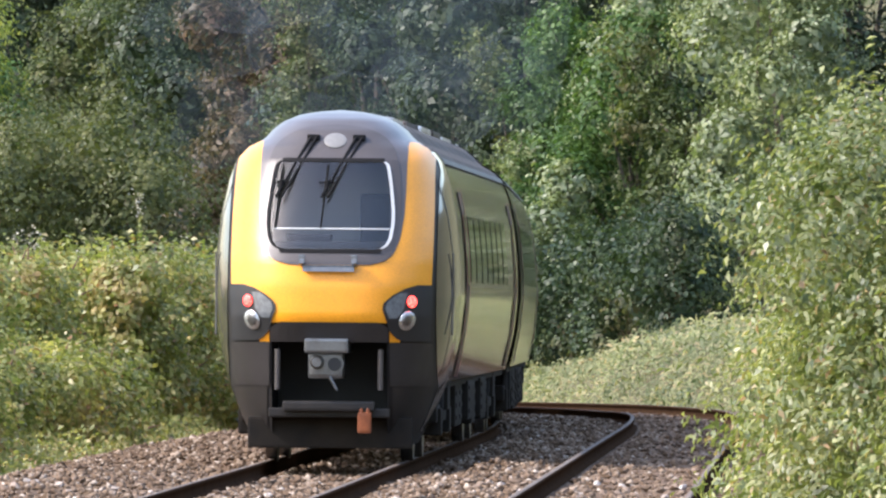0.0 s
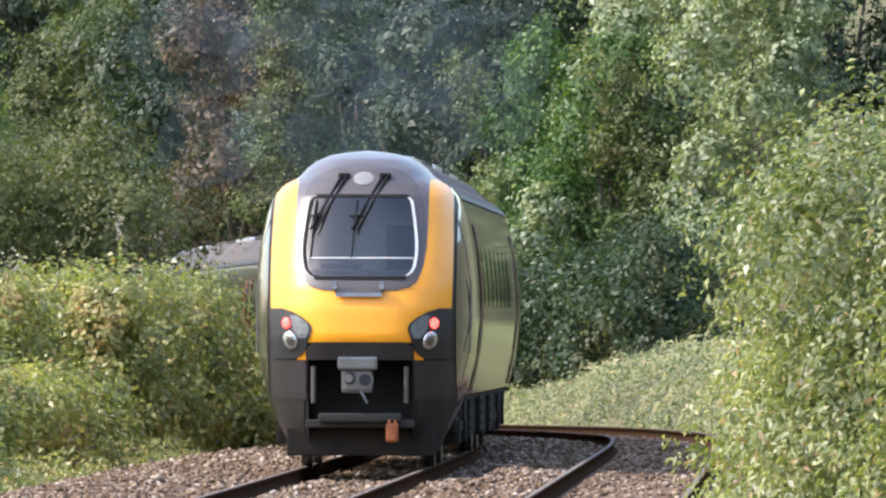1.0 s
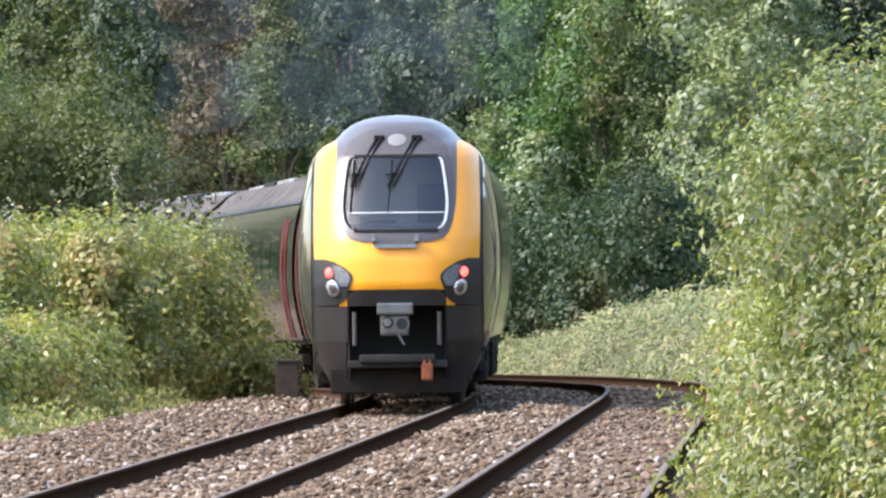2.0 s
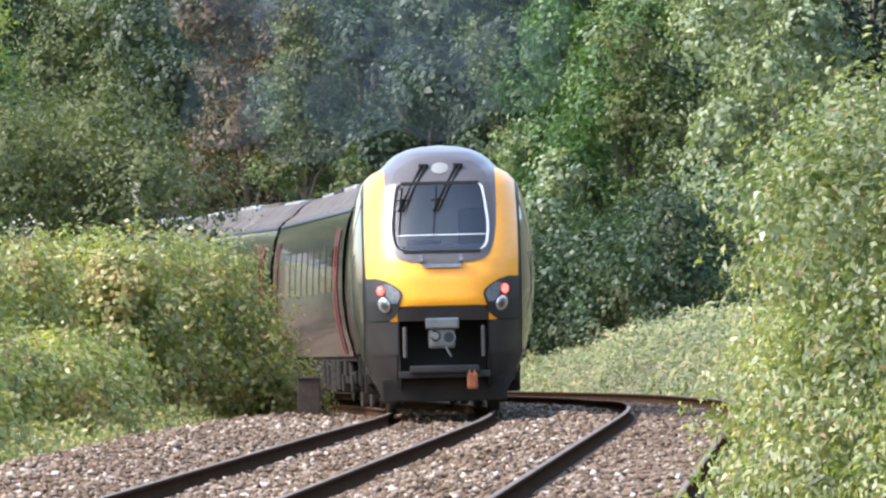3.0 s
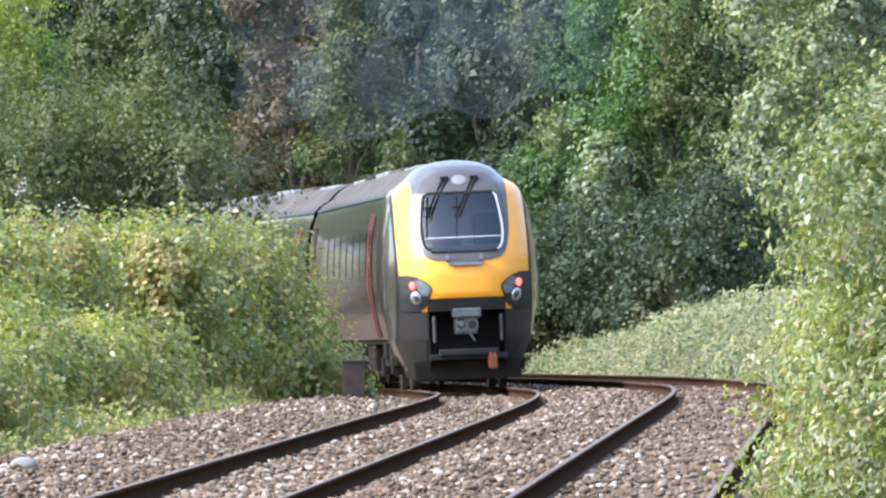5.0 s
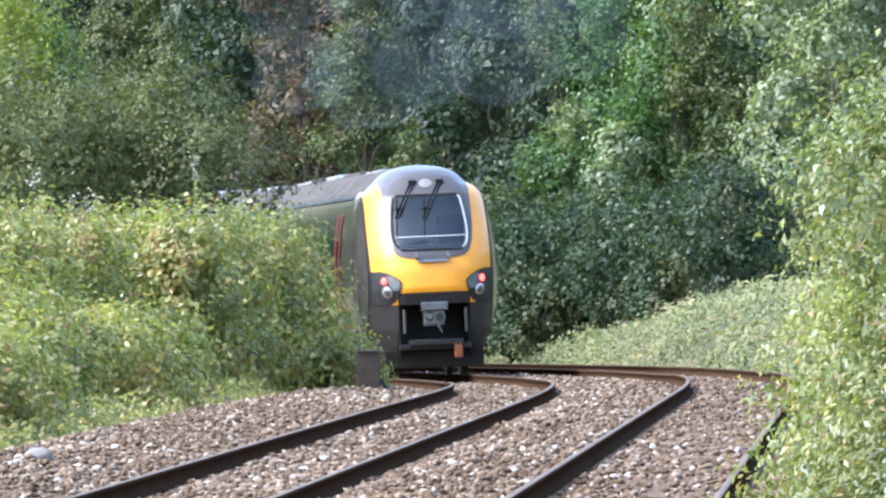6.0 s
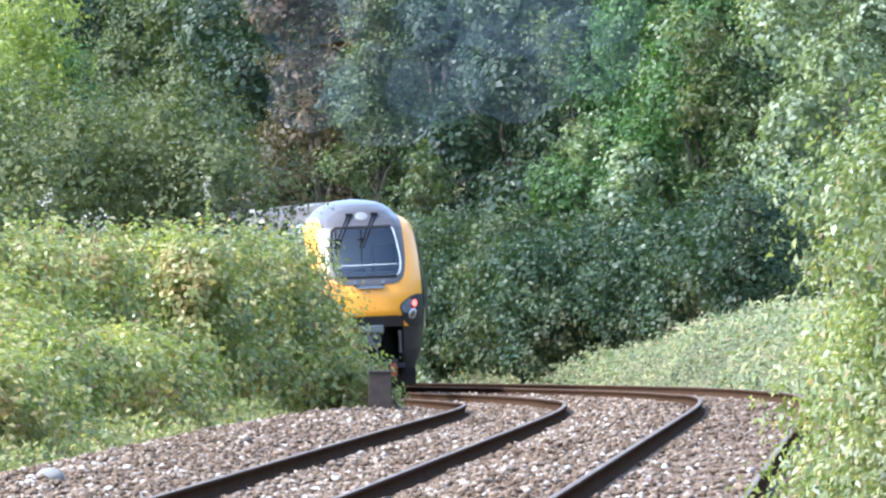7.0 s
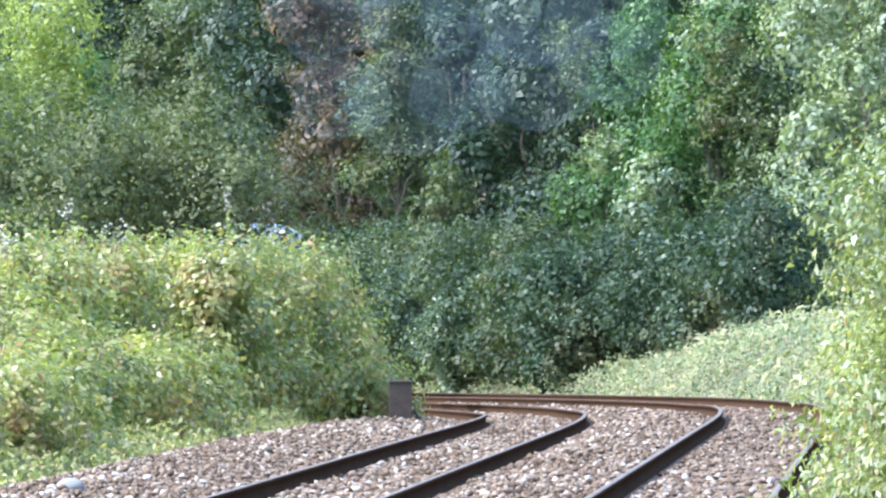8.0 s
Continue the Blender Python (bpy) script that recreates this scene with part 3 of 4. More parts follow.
weeds = [tall_weed(61, 3.6, "tall thin weed with pale seed head above brambles"), tall_weed(62, 3.15, "upright green weed with pale fluffy top"), tall_weed(63, 2.95, "leafy weed with whitish seed head in brambles")]
weed_spots = [(-3.35, 161), (-4.0, 160), (-3.0, 163), (-4.9, 152), (-5.6, 147), (-6.2, 143), (-6.6, 138), (-2.6, 164), (-7.0, 131), (-4.2, 157), (-6.6, 122), (-5.4, 155), (-3.6, 158), (-4.5, 150), (-5.2, 144), (-5.9, 139), (-6.3, 134), (-6.0, 128), (-6.4, 117), (-2.9, 157), (-4.9, 158), (-6.9, 147), (-5.6, 134)]
for k, (x, y) in enumerate(weed_spots):
    stand(weeds[0] if k == 0 else weeds[1 + k % 2], x, y, 67 * k, first=k < 3, sink=0.1 + 0.09 * (k * 5 % 7))

# hedge beside the second track, close to the camera
hedge = tree("hedge_bush", "bright green leafy lineside hedge shrub with arching shoots", 21, 0.95, 0.2, 3.2, 0.42, 22, NEAR_LEAF, 1800, 16, 0.054, reach=0.5, spread=0.045, trunk=0.03, slim=0.42, droop=0.9, inner=140, core=1.35, category="bush")
for k, (s, o, a) in enumerate([(56, 5.8, 0), (61, 5.85, 80), (66, 5.9, 160), (72, 6.05, 220), (79, 6.2, 300), (87, 6.4, 30), (54, 6.6, 120), (64, 7.2, 200), (58, 6.4, 260), (69, 6.7, 20)]):
    plant(hedge, s, o, a, first=k == 0)

def broad_weed(label, seed, high):
    """A stout weed with a few large drooping leaves."""
    r = random.Random(seed)
    thing = tagged(new("broad_leaved_weed"), label, "weed")
    bm = bmesh.new()
    tube(bm, (0, 0, -0.1), (0.03, 0, high), 0.014, 0.008, 8)
    part("stem", bm, STEM, thing)
    for k in range(9):
        bm = bmesh.new()
        long, wide = r.uniform(0.22, 0.32), r.uniform(0.1, 0.14)
        rows = []
        for i in range(9):
            f = i / 8
            w = wide * math.sin(math.pi * min(1.0, f * 0.92 + 0.06)) ** 0.8
            rows.append([(long * f, w * g * 0.5, 0.1 * f - 0.34 * f * f * long / 0.27 + 0.05 * abs(g) * w / wide) for g in (-1, -0.5, 0, 0.5, 1)])
        sheet(bm, rows)
        ob = part("leaf", bm, NEAR_LEAF, thing, smooth_faces=True)
        ob.matrix_basis = pose(0.02, 0, high * (0.55 + 0.05 * k), 0, r.uniform(-15, 10), 47 + 137 * k)
    return thing


# grass bank on the outside of the curve


def grass_bank(seed, count):
    rng = np.random.default_rng(seed)
    s = 150 + 150 * rng.random(count)
    o = 5.75 + 4.2 * rng.random(count) ** 1.3
    at = np.array([tuple(ground_at(a, b)) for a, b in zip(s, o)])
    tuft = np.array([noise.noise((a * 0.8, b * 0.8, 5)) for a, b in zip(s, o)])
    h = (0.12 + 0.3 * rng.random(count)) * np.clip((o - 5.5) / 1.2, 0.35, 1) * (1 + 0.9 * tuft)
    at[:, 2] += h * rng.random(count)
    out = np.tile(np.array([(-0.5, -0.6, 0.4)]), (count, 1))
    return tagged(leaf_mesh("bank_grass", at, out, 0.03 + h * 0.34, GRASS, rng, None, -0.5, 0.26, 0.5, 1.1), "pale dry grass and low weeds on the railway bank", "grass", kind="stuff")


def bank_weeds(seed, count):
    """Broad-leaved weeds in clumps among the bank's grass."""
    rng = np.random.default_rng(seed)
    s = 150 + 110 * rng.random(count)
    o = 6.0 + 3.6 * rng.random(count)
    clump = np.array([noise.noise((a * 0.55, b * 0.9, 21)) for a, b in zip(s, o)])
    keep = clump > 0.02
    s, o, clump = s[keep], o[keep], clump[keep]
    at = np.array([tuple(ground_at(a, b)) for a, b in zip(s, o)])
    at[:, 2] += (0.1 + 1.1 * clump) * rng.random(len(s)) * np.clip((o - 5.6) / 1.0, 0.3, 1)
    out = np.tile(np.array([(-0.4, -0.5, 0.5)]), (len(s), 1))
    return tagged(leaf_mesh("bank_weeds", at, out, 0.07 + 0.09 * rng.random(len(s)), GRASS, rng, None, 0.2, 0.5, 0.4, 1.0), "clumps of pale green broad-leaved weeds on the bank", "weeds", kind="stuff")


bank_weeds(35, 42000)
for k, (x, y, high) in enumerate(((2.62, 55, 1.75), (2.85, 56, 1.6))):
    weed = broad_weed("broad-leaved weed with large pale leaves beside the hedge", 90 + k, high)
    weed.matrix_basis = Matrix.Translation(ground_near(x, y))
grass_bank(31, 120000)


def cess_weeds(seed, count):
    """Low weeds and grass at the foot of the brambles."""
    rng = np.random.default_rng(seed)
    s = 92 + 80 * rng.random(count)
    edge = -3.15 + 0.25 * np.array([noise.noise((a * 0.5, 0, 9)) for a in s])
    o = edge - 2.2 * rng.random(count) ** 1.6
    at = np.array([tuple(ground_at(a, b)) for a, b in zip(s, o)])
    h = (0.08 + 0.3 * rng.random(count)) * np.clip((edge - o) / 0.6, 0.3, 1)
    at[:, 2] += h * rng.random(count) + 0.12 * np.clip(1 - (edge - o) / 0.5, 0, 1)
    out = np.tile(np.array([(0.2, -0.7, 0.4)]), (count, 1))
    return tagged(leaf_mesh("cess_weeds", at, out, 0.035 + h * 0.2, BRAMBLE, rng, None, -0.3, 0.4, 0.3, 1.1), "low green weeds and grass along the ballast edge", "weeds", kind="stuff")


cess_weeds(33, 22000)

# woodland on the outer slope; leaf colours carry part of its shade and sunlight
oak = tree("tree", "woodland tree in full summer leaf on slope, coloured dark as shaded", 41, 3.0, 1.6, 10.5, 1.25, 14, SHADED_LEAF, 800, 14, 0.13, reach=0.5, spread=0.1, trunk=0.2, inner=430, core=2.0)
russet = tree("tree", "dull brownish woodland tree with russet leaves on slope", 45, 2.2, 1.2, 10.5, 1.1, 14, RUSSET, 800, 14, 0.12, reach=0.5, spread=0.1, trunk=0.2, inner=380, core=2.0)
sallow = tree("tree", "grey-green sallow tree with glossy pale leaves above the bank", 42, 2.5, 0.9, 9.8, 1.0, 24, SALLOW, 1400, 14, 0.12, reach=0.65, spread=0.1, trunk=0.16, slim=0.5, inner=260, core=1.9)
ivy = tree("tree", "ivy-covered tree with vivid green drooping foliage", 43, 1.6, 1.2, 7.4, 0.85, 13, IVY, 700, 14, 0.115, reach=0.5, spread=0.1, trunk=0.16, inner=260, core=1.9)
sapling = tree("tree", "bright yellow-green sapling in sunlight behind the thorn bush", 46, 1.0, 1.5, 8.2, 0.75, 16, LIME, 800, 14, 0.11, reach=0.6, spread=0.1, trunk=0.1)
thorn = tree("thorn_bush", "brownish green hawthorn bush with dry twigs behind brambles", 44, 1.9, 0.6, 5.2, 1.1, 17, THORN, 1300, 14, 0.075, reach=0.4, spread=0.09, trunk=0.1, category="bush", inner=380, core=2.1)
shrub = tree("shrub", "woodland edge shrub at the foot of trees, coloured dark as shaded", 47, 1.1, 0.3, 2.7, 0.75, 11, SHADED_FERN, 420, 14, 0.1, reach=0.4, spread=0.09, trunk=0.05, category="bush", inner=240, core=1.5)
elder = tree("shrub", "pale leafy shrub hanging over the grass bank", 48, 0.7, 0.2, 2.1, 0.5, 10, SALLOW, 300, 13, 0.12, reach=0.4, spread=0.09, trunk=0.05, category="bush", inner=150, core=1.4)
maple = tree("tree", "mid-green woodland tree with yellowish sunlit leaves", 51, 2.4, 1.2, 10.0, 1.0, 14, LIT_HAZEL, 800, 14, 0.12, reach=0.5, spread=0.1, trunk=0.2, inner=380, core=1.9)
birch = tree("tree", "slender pale-leaved tree between darker woodland trees", 52, 0.85, 3.2, 10.5, 0.7, 15, LIT_HAZEL, 900, 14, 0.11, reach=0.55, spread=0.1, trunk=0.12, inner=150, core=1.6)
hazel = tree("shrub", "mid-green shrub at the foot of the wood, coloured as sunlit", 53, 1.0, 0.3, 3.2, 0.7, 12, LIT_HAZEL, 520, 14, 0.1, reach=0.5, spread=0.09, trunk=0.05, category="bush", inner=160, core=1.5)
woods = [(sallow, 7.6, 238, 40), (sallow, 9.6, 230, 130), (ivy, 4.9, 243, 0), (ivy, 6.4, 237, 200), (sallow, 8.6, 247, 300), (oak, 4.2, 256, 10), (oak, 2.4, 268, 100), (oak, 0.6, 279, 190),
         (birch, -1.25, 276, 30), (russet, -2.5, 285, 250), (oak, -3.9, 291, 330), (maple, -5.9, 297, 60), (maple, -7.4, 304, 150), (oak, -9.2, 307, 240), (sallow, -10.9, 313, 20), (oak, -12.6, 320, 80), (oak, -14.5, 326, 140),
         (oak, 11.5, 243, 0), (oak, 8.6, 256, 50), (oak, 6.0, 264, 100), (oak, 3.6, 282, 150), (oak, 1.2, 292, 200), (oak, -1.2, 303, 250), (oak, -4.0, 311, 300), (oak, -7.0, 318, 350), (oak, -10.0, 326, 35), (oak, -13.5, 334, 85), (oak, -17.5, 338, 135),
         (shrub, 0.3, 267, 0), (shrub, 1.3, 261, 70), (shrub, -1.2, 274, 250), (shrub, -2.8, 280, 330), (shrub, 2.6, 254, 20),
         (elder, 4.0, 236, 0)]
edge_shrubs = [(shrub, 221, 9.9, 70), (shrub, 224.5, 9.4, 190), (shrub, 228, 8.9, 310), (shrub, 231.5, 8.8, 150), (shrub, 235.5, 9.2, 260), (elder, 232.5, 8.0, 90), (shrub, 232, 7.5, 200), (shrub, 235.5, 7.8, 130), (hazel, 239, 8.0, 20), (shrub, 241.5, 7.4, 300), (elder, 243, 7.1, 250), (hazel, 245, 7.7, 160), (shrub, 248.5, 7.5, 80), (hazel, 251, 7.7, 260), (hazel, 255, 7.6, 10), (shrub, 259, 7.6, 100), (hazel, 264, 7.8, 330)]
inner = [(thorn, -6.9, 195, 50), (thorn, -5.7, 201, 170), (thorn, -8.6, 190, 250), (sapling, -8.1, 213, 90), (sapling, -9.6, 209, 200), (ivy, -8.0, 226, 20), (thorn, -4.6, 196, 300)]
for ob, x, y, a in woods + inner:
    stand(ob, x, y, a, first=ob.name not in seen)
    seen.add(ob.name)
for ob, along, o, a in edge_shrubs:
    plant(ob, along, o, a, first=ob.name not in seen)
    seen.add(ob.name)


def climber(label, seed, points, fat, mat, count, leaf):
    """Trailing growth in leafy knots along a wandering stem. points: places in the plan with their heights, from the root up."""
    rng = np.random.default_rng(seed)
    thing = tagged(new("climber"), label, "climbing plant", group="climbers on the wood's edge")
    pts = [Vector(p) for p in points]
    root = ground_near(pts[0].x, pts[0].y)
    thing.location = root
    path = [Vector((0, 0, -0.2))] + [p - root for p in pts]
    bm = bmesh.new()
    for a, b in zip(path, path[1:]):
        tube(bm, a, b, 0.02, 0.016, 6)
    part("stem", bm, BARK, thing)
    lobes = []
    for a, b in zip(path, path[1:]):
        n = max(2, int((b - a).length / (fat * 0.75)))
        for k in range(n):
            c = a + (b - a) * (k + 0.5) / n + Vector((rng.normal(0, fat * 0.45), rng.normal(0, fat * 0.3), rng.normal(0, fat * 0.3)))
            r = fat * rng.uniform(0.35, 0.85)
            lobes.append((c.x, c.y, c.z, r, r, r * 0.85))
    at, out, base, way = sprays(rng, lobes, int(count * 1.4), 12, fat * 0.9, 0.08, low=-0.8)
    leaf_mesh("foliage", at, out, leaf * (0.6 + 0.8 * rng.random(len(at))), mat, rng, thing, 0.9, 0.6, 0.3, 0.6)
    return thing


# Strands before the darkened trees; their light leaf colours stand for sunlit sprays.
climber("climber hanging down over the wood edge, coloured pale as sunlit", 71, [(4.9, 233.5, 0.2), (4.5, 234, 1.6), (4.7, 235, 3.0), (4.95, 236, 4.3)], 0.5, SALLOW, 330, 0.14)
climber("climber draped over a tree, coloured vivid green as sunlit", 72, [(4.4, 238, 3.2), (5.3, 238, 4.4), (5.6, 239, 5.6), (4.9, 239, 6.6), (4.3, 239, 7.9)], 0.6, IVY, 420, 0.12)
climber("thin climber hanging from a darkened tree, coloured green as sunlit", 73, [(3.6, 245, 4.6), (3.45, 245, 5.8), (3.0, 246, 6.7), (2.9, 246, 7.6)], 0.42, LIT_HAZEL, 240, 0.12)
climber("climber strands over the wood edge, coloured silvery as sunlit", 74, [(3.9, 242, 2.6), (3.6, 242, 4.0), (3.9, 243, 5.0)], 0.4, SALLOW, 180, 0.12)
climber("climber spread over the sallow tree, coloured bright green as sunlit", 75, [(6.6, 232, 3.2), (7.4, 233, 4.6), (6.3, 234, 5.8), (7.6, 234, 7.4)], 0.7, LIT_HAZEL, 520, 0.12)
climber("climber on a tree above the brambles, coloured yellow-green as sunlit", 76, [(-1.6, 262, 1.2), (-0.4, 262, 2.4), (0.1, 263, 3.6), (0.2, 264, 4.4)], 0.5, LIT_HAZEL, 300, 0.12)


# a large pale stone lying on the ballast
bm = bmesh.new()
bmesh.ops.create_icosphere(bm, subdivisions=3, radius=0.11, matrix=Matrix.Diagonal((1.2, 1.0, 0.75, 1)))
for v in bm.verts:
    v.co *= 1 + 0.22 * noise.noise(v.co * 9)
rock = tagged(link_mesh("stone", bm, CONCRETE, smooth_faces=True), "large pale rounded stone lying on the ballast shoulder", "stone")
rock.location = on_line(96.5, -2.35, -0.02)

# ---- the train ----
WIDTHS = [(0.2, 0.88), (0.45, 1.02), (0.9, 1.2), (1.35, 1.3), (1.8, 1.35), (2.2, 1.345), (2.7, 1.3), (3.1, 1.215), (3.32, 1.13), (3.45, 1.02), (3.52, 0.88), (3.58, 0.81), (3.66, 0.74), (3.75, 0.625), (3.82, 0.46), (3.865, 0.24), (3.885, 0.0)]
NOSE = [(0.2, 0.3), (0.6, 0.17), (1.3, 0.1), (1.6, 0.0), (1.95, 0.02), (2.2, 0.1), (2.4, 0.2), (3.3, 0.78), (3.5, 0.98), (3.64, 1.14), (3.76, 1.38), (3.84, 1.8), (3.885, 2.5)]
BACK = 2.6
POWER = 3.1


def curve(table, v):
    if v <= table[0][0]:
        return table[0][1]
    for i in range(len(table) - 1):
        (a, ya), (b, yb) = table[i], table[i + 1]
        if v <= b:
            f = (v - a) / (b - a)
            return ya + (yb - ya) * f
    return table[-1][1]


def half(z):
    return curve(WIDTHS, z)


def front(x, z, off=0.0):
    """The nose's surface: how far back it lies at x and z, off metres before it."""
    w = half(z) + off * 0.8
    q = max(0.0, 1 - min(1.0, abs(x) / max(w, 1e-4)) ** POWER)
    y0 = curve(NOSE, z)
    return BACK - (BACK - y0) * q ** (1 / POWER) - off


def span(a, b, n):
    return [a + (b - a) * i / n for i in range(n + 1)]


def skin(bm, z0, z1, left, right, off, nz=8, nx=8):
    """A panel that follows the nose between two heights and two edges (functions of z)."""
    rows = []
    for z in span(z0, z1, nz):
        rows.append([(x, front(x, z, off), z) for x in span(left(z), right(z), nx)])
    return sheet(bm, rows)


def outward(z):
    """Fractions from an inner edge out to the full width, finer near the side."""
    return [1 - (1 - j / 12) ** 2.2 for j in range(13)]


def flank(bm, side, y0, y1, z0, z1, off, nz=6, ny=1):
    rows = []
    for z in span(z0, z1, nz):
        rows.append([(side * (half(z) + off), y, z) for y in span(y0, y1, ny)])
    return sheet(bm, rows)


def disc(bm, x, z, r, off, deep=0.03, sides=20):
    """A round lamp let into the nose, its dome standing out a little."""
    y = front(x, z, off)
    n = Vector((front(x + 0.02, z, 0) - front(x - 0.02, z, 0), -0.04, front(x, z + 0.02, 0) - front(x, z - 0.02, 0))).normalized()
    m = Matrix.Translation((x, y, z)) @ n.to_track_quat("Z", "Y").to_matrix().to_4x4() @ Matrix.Diagonal((1, 1, deep / r, 1))
    bmesh.ops.create_uvsphere(bm, u_segments=sides, v_segments=8, radius=r, matrix=m)
    return bm


def bogie(parent, y):
    bm = bmesh.new()
    for x in (-1.0, 1.0):
        box(bm, x - 0.09, x + 0.09, y - 1.75, y + 1.75, 0.42, 0.62, 0.03)
        for d in (-1.3, 1.3):
            box(bm, x - 0.13, x + 0.13, y + d - 0.2, y + d + 0.2, 0.28, 0.58, 0.03)
        box(bm, x - 0.16, x + 0.16, y - 0.35, y + 0.35, 0.55, 0.9, 0.04)
        tube(bm, (x * 1.08, y - 0.9, 0.4), (x * 1.08, y - 0.55, 0.95), 0.05)
    box(bm, -0.95, 0.95, y - 0.25, y + 0.25, 0.4, 0.65, 0.03)
    frame_ob = part("bogie_frame", bm, UNDER, parent, "dark dirty bogie frame")
    for d in (-1.3, 1.3):
        bm = bmesh.new()
        tube(bm, (-0.98, y + d, 0.4), (0.98, y + d, 0.4), 0.08)
        for x in (-0.752, 0.752):
            tube(bm, (x - 0.065, y + d, 0.4), (x + 0.065, y + d, 0.4), 0.4, sides=28)
            tube(bm, (x * 0.94 - 0.015, y + d, 0.4), (x * 0.94 + 0.015, y + d, 0.4), 0.43, sides=28)
        part("wheelset", bm, STEEL, frame_ob, "worn steel wheelset")


def car_body(car, y0, y1, seed):
    """Body side, roof, glazing, doors and underfloor gear between y0 and y1."""
    r = random.Random(seed)
    bm = bmesh.new()
    for side in (-1, 1):
        flank(bm, side, y0, y1, 0.88, 3.36, 0.0, 16, 12)
    part("body_side", bm, SILVER, car, "silver-grey glossy body side", smooth_faces=True)
    bm = bmesh.new()
    zs = [3.36, 3.43, 3.48, 3.52, 3.55, 3.58, 3.62, 3.66, 3.7, 3.74, 3.77, 3.8, 3.82, 3.84, 3.86, 3.875, 3.885]
    ring = [(-half(z), z) for z in zs] + [(half(z), z) for z in zs[-2::-1]]
    sheet(bm, [[(x, y, z) for y in span(y0, y1, 8)] for x, z in ring])
    roof = part("roof", bm, ROOF, car, "grimy grey curved roof", smooth_faces=True)
    bm = bmesh.new()
    box(bm, -1.15, 1.15, y0 + 0.01, y1 - 0.01, 0.8, 0.94, 0.02)
    for y in (y1 - 0.02,):
        zs2 = span(0.9, 3.84, 14)
        sheet(bm, [[(-half(z), y, z), (half(z), y, z)] for z in zs2])
    part("floor_frame", bm, UNDER, car)
    for y in (y1,):
        bm = bmesh.new()
        for k in range(4):
            box(bm, -1.1 - 0.02 * (k % 2), 1.1 + 0.02 * (k % 2), y + 0.1 * k - 0.02, y + 0.1 * k + 0.08, 0.95, 3.3, 0.02)
        part("gangway", bm, BLACK, car, "black ribbed gangway bellows")
    doors = (y0 + 1.35, y1 - 1.9)
    for side in (-1, 1):
        bm = bmesh.new()
        flank(bm, side, doors[0] + 1.1, doors[1] - 0.15, 1.82, 2.86, 0.006, 6, 4)
        band = part("window_band", bm, BAND, car, "dark glossy window band")
        n = int((doors[1] - doors[0] - 2.2) / 1.95)
        for k in range(n):
            y = doors[0] + 1.5 + k * 1.95
            bm = bmesh.new()
            flank(bm, side, y, y + 1.5, 1.98, 2.74, 0.014, 5, 2)
            part("window", bm, SIDE_GLASS, band, "tinted side window")
        for y in doors:
            bm = bmesh.new()
            flank(bm, side, y, y + 0.95, 0.92, 3.0, 0.01, 8, 2)
            door = part("door", bm, DARK_GREY, car, "dark grey plug door")
            bm = bmesh.new()
            for a in (y - 0.02, y + 0.83):
                flank(bm, side, a, a + 0.14, 0.92, 3.04, 0.018, 8, 1)
            part("door_edge", bm, RED, door, "bright red door edge")
            bm = bmesh.new()
            flank(bm, side, y + 0.25, y + 0.7, 1.95, 2.75, 0.02, 4, 1)
            part("door_window", bm, SIDE_GLASS, door, "tinted door window")
        bm = bmesh.new()
        flank(bm, side, y0, y1, 3.3, 3.37, 0.012, 2, 6)
        part("gutter", bm, DARK_GREY, car, "dark cantrail gutter")
    # roof gear
    spots = [(y0 + 1.9, 2.6, POD, 0.1), (y0 + 5.6, 3.4, ROOF, 0.2), (y0 + 10.0, 2.8, POD, 0.26), (y0 + 13.6, 2.4, DARK_GREY, 0.3), (y0 + 16.6, 3.0, POD, 0.16)]
    for y, length, mat, high in spots:
        if y + length > y1 - 0.5:
            continue
        bm = bmesh.new()
        box(bm, -0.5, 0.5, y, y + length, 3.55, 3.82 + high * 0.22, 0.04)
        for k in range(4):
            box(bm, -0.42, 0.42, y + 0.2 + k * 0.5, y + 0.5 + k * 0.5, 3.81 + high * 0.22, 3.835 + high * 0.22, 0.006)
        part("roof_pod", bm, mat, roof, "roof equipment pod")
    bm = bmesh.new()
    tube(bm, (0.35, y0 + 10.7, 3.8), (0.35, y0 + 10.7, 3.9), 0.14, 0.12, 14)
    part("exhaust", bm, UNDER, roof, "sooty exhaust stack")
    # underfloor boxes
    y = y0 + 5.0
    while y < y1 - 6.2:
        w = r.uniform(0.9, 2.1)
        bm = bmesh.new()
        x = r.uniform(1.1, 1.2)
        low = r.uniform(0.26, 0.4)
        box(bm, -x, x, y, y + w - 0.15, low, 0.84, 0.04)
        for k in range(3):
            box(bm, -x - 0.012, x + 0.012, y + 0.12, y + w - 0.3, low + 0.08 + 0.14 * k, low + 0.13 + 0.14 * k, 0.004)
        part("equipment_box", bm, UNDER, car, "dirty underfloor equipment case")
        y += w


def coach(name="train_coach"):
    car = tagged(new(name), "silver-grey diesel train coach with dark windows and red-edged doors", "train car", group="train")
    car_body(car, 0.2, 22.9, 3)
    bogie(car, 3.6)
    bogie(car, 19.4)
    return car


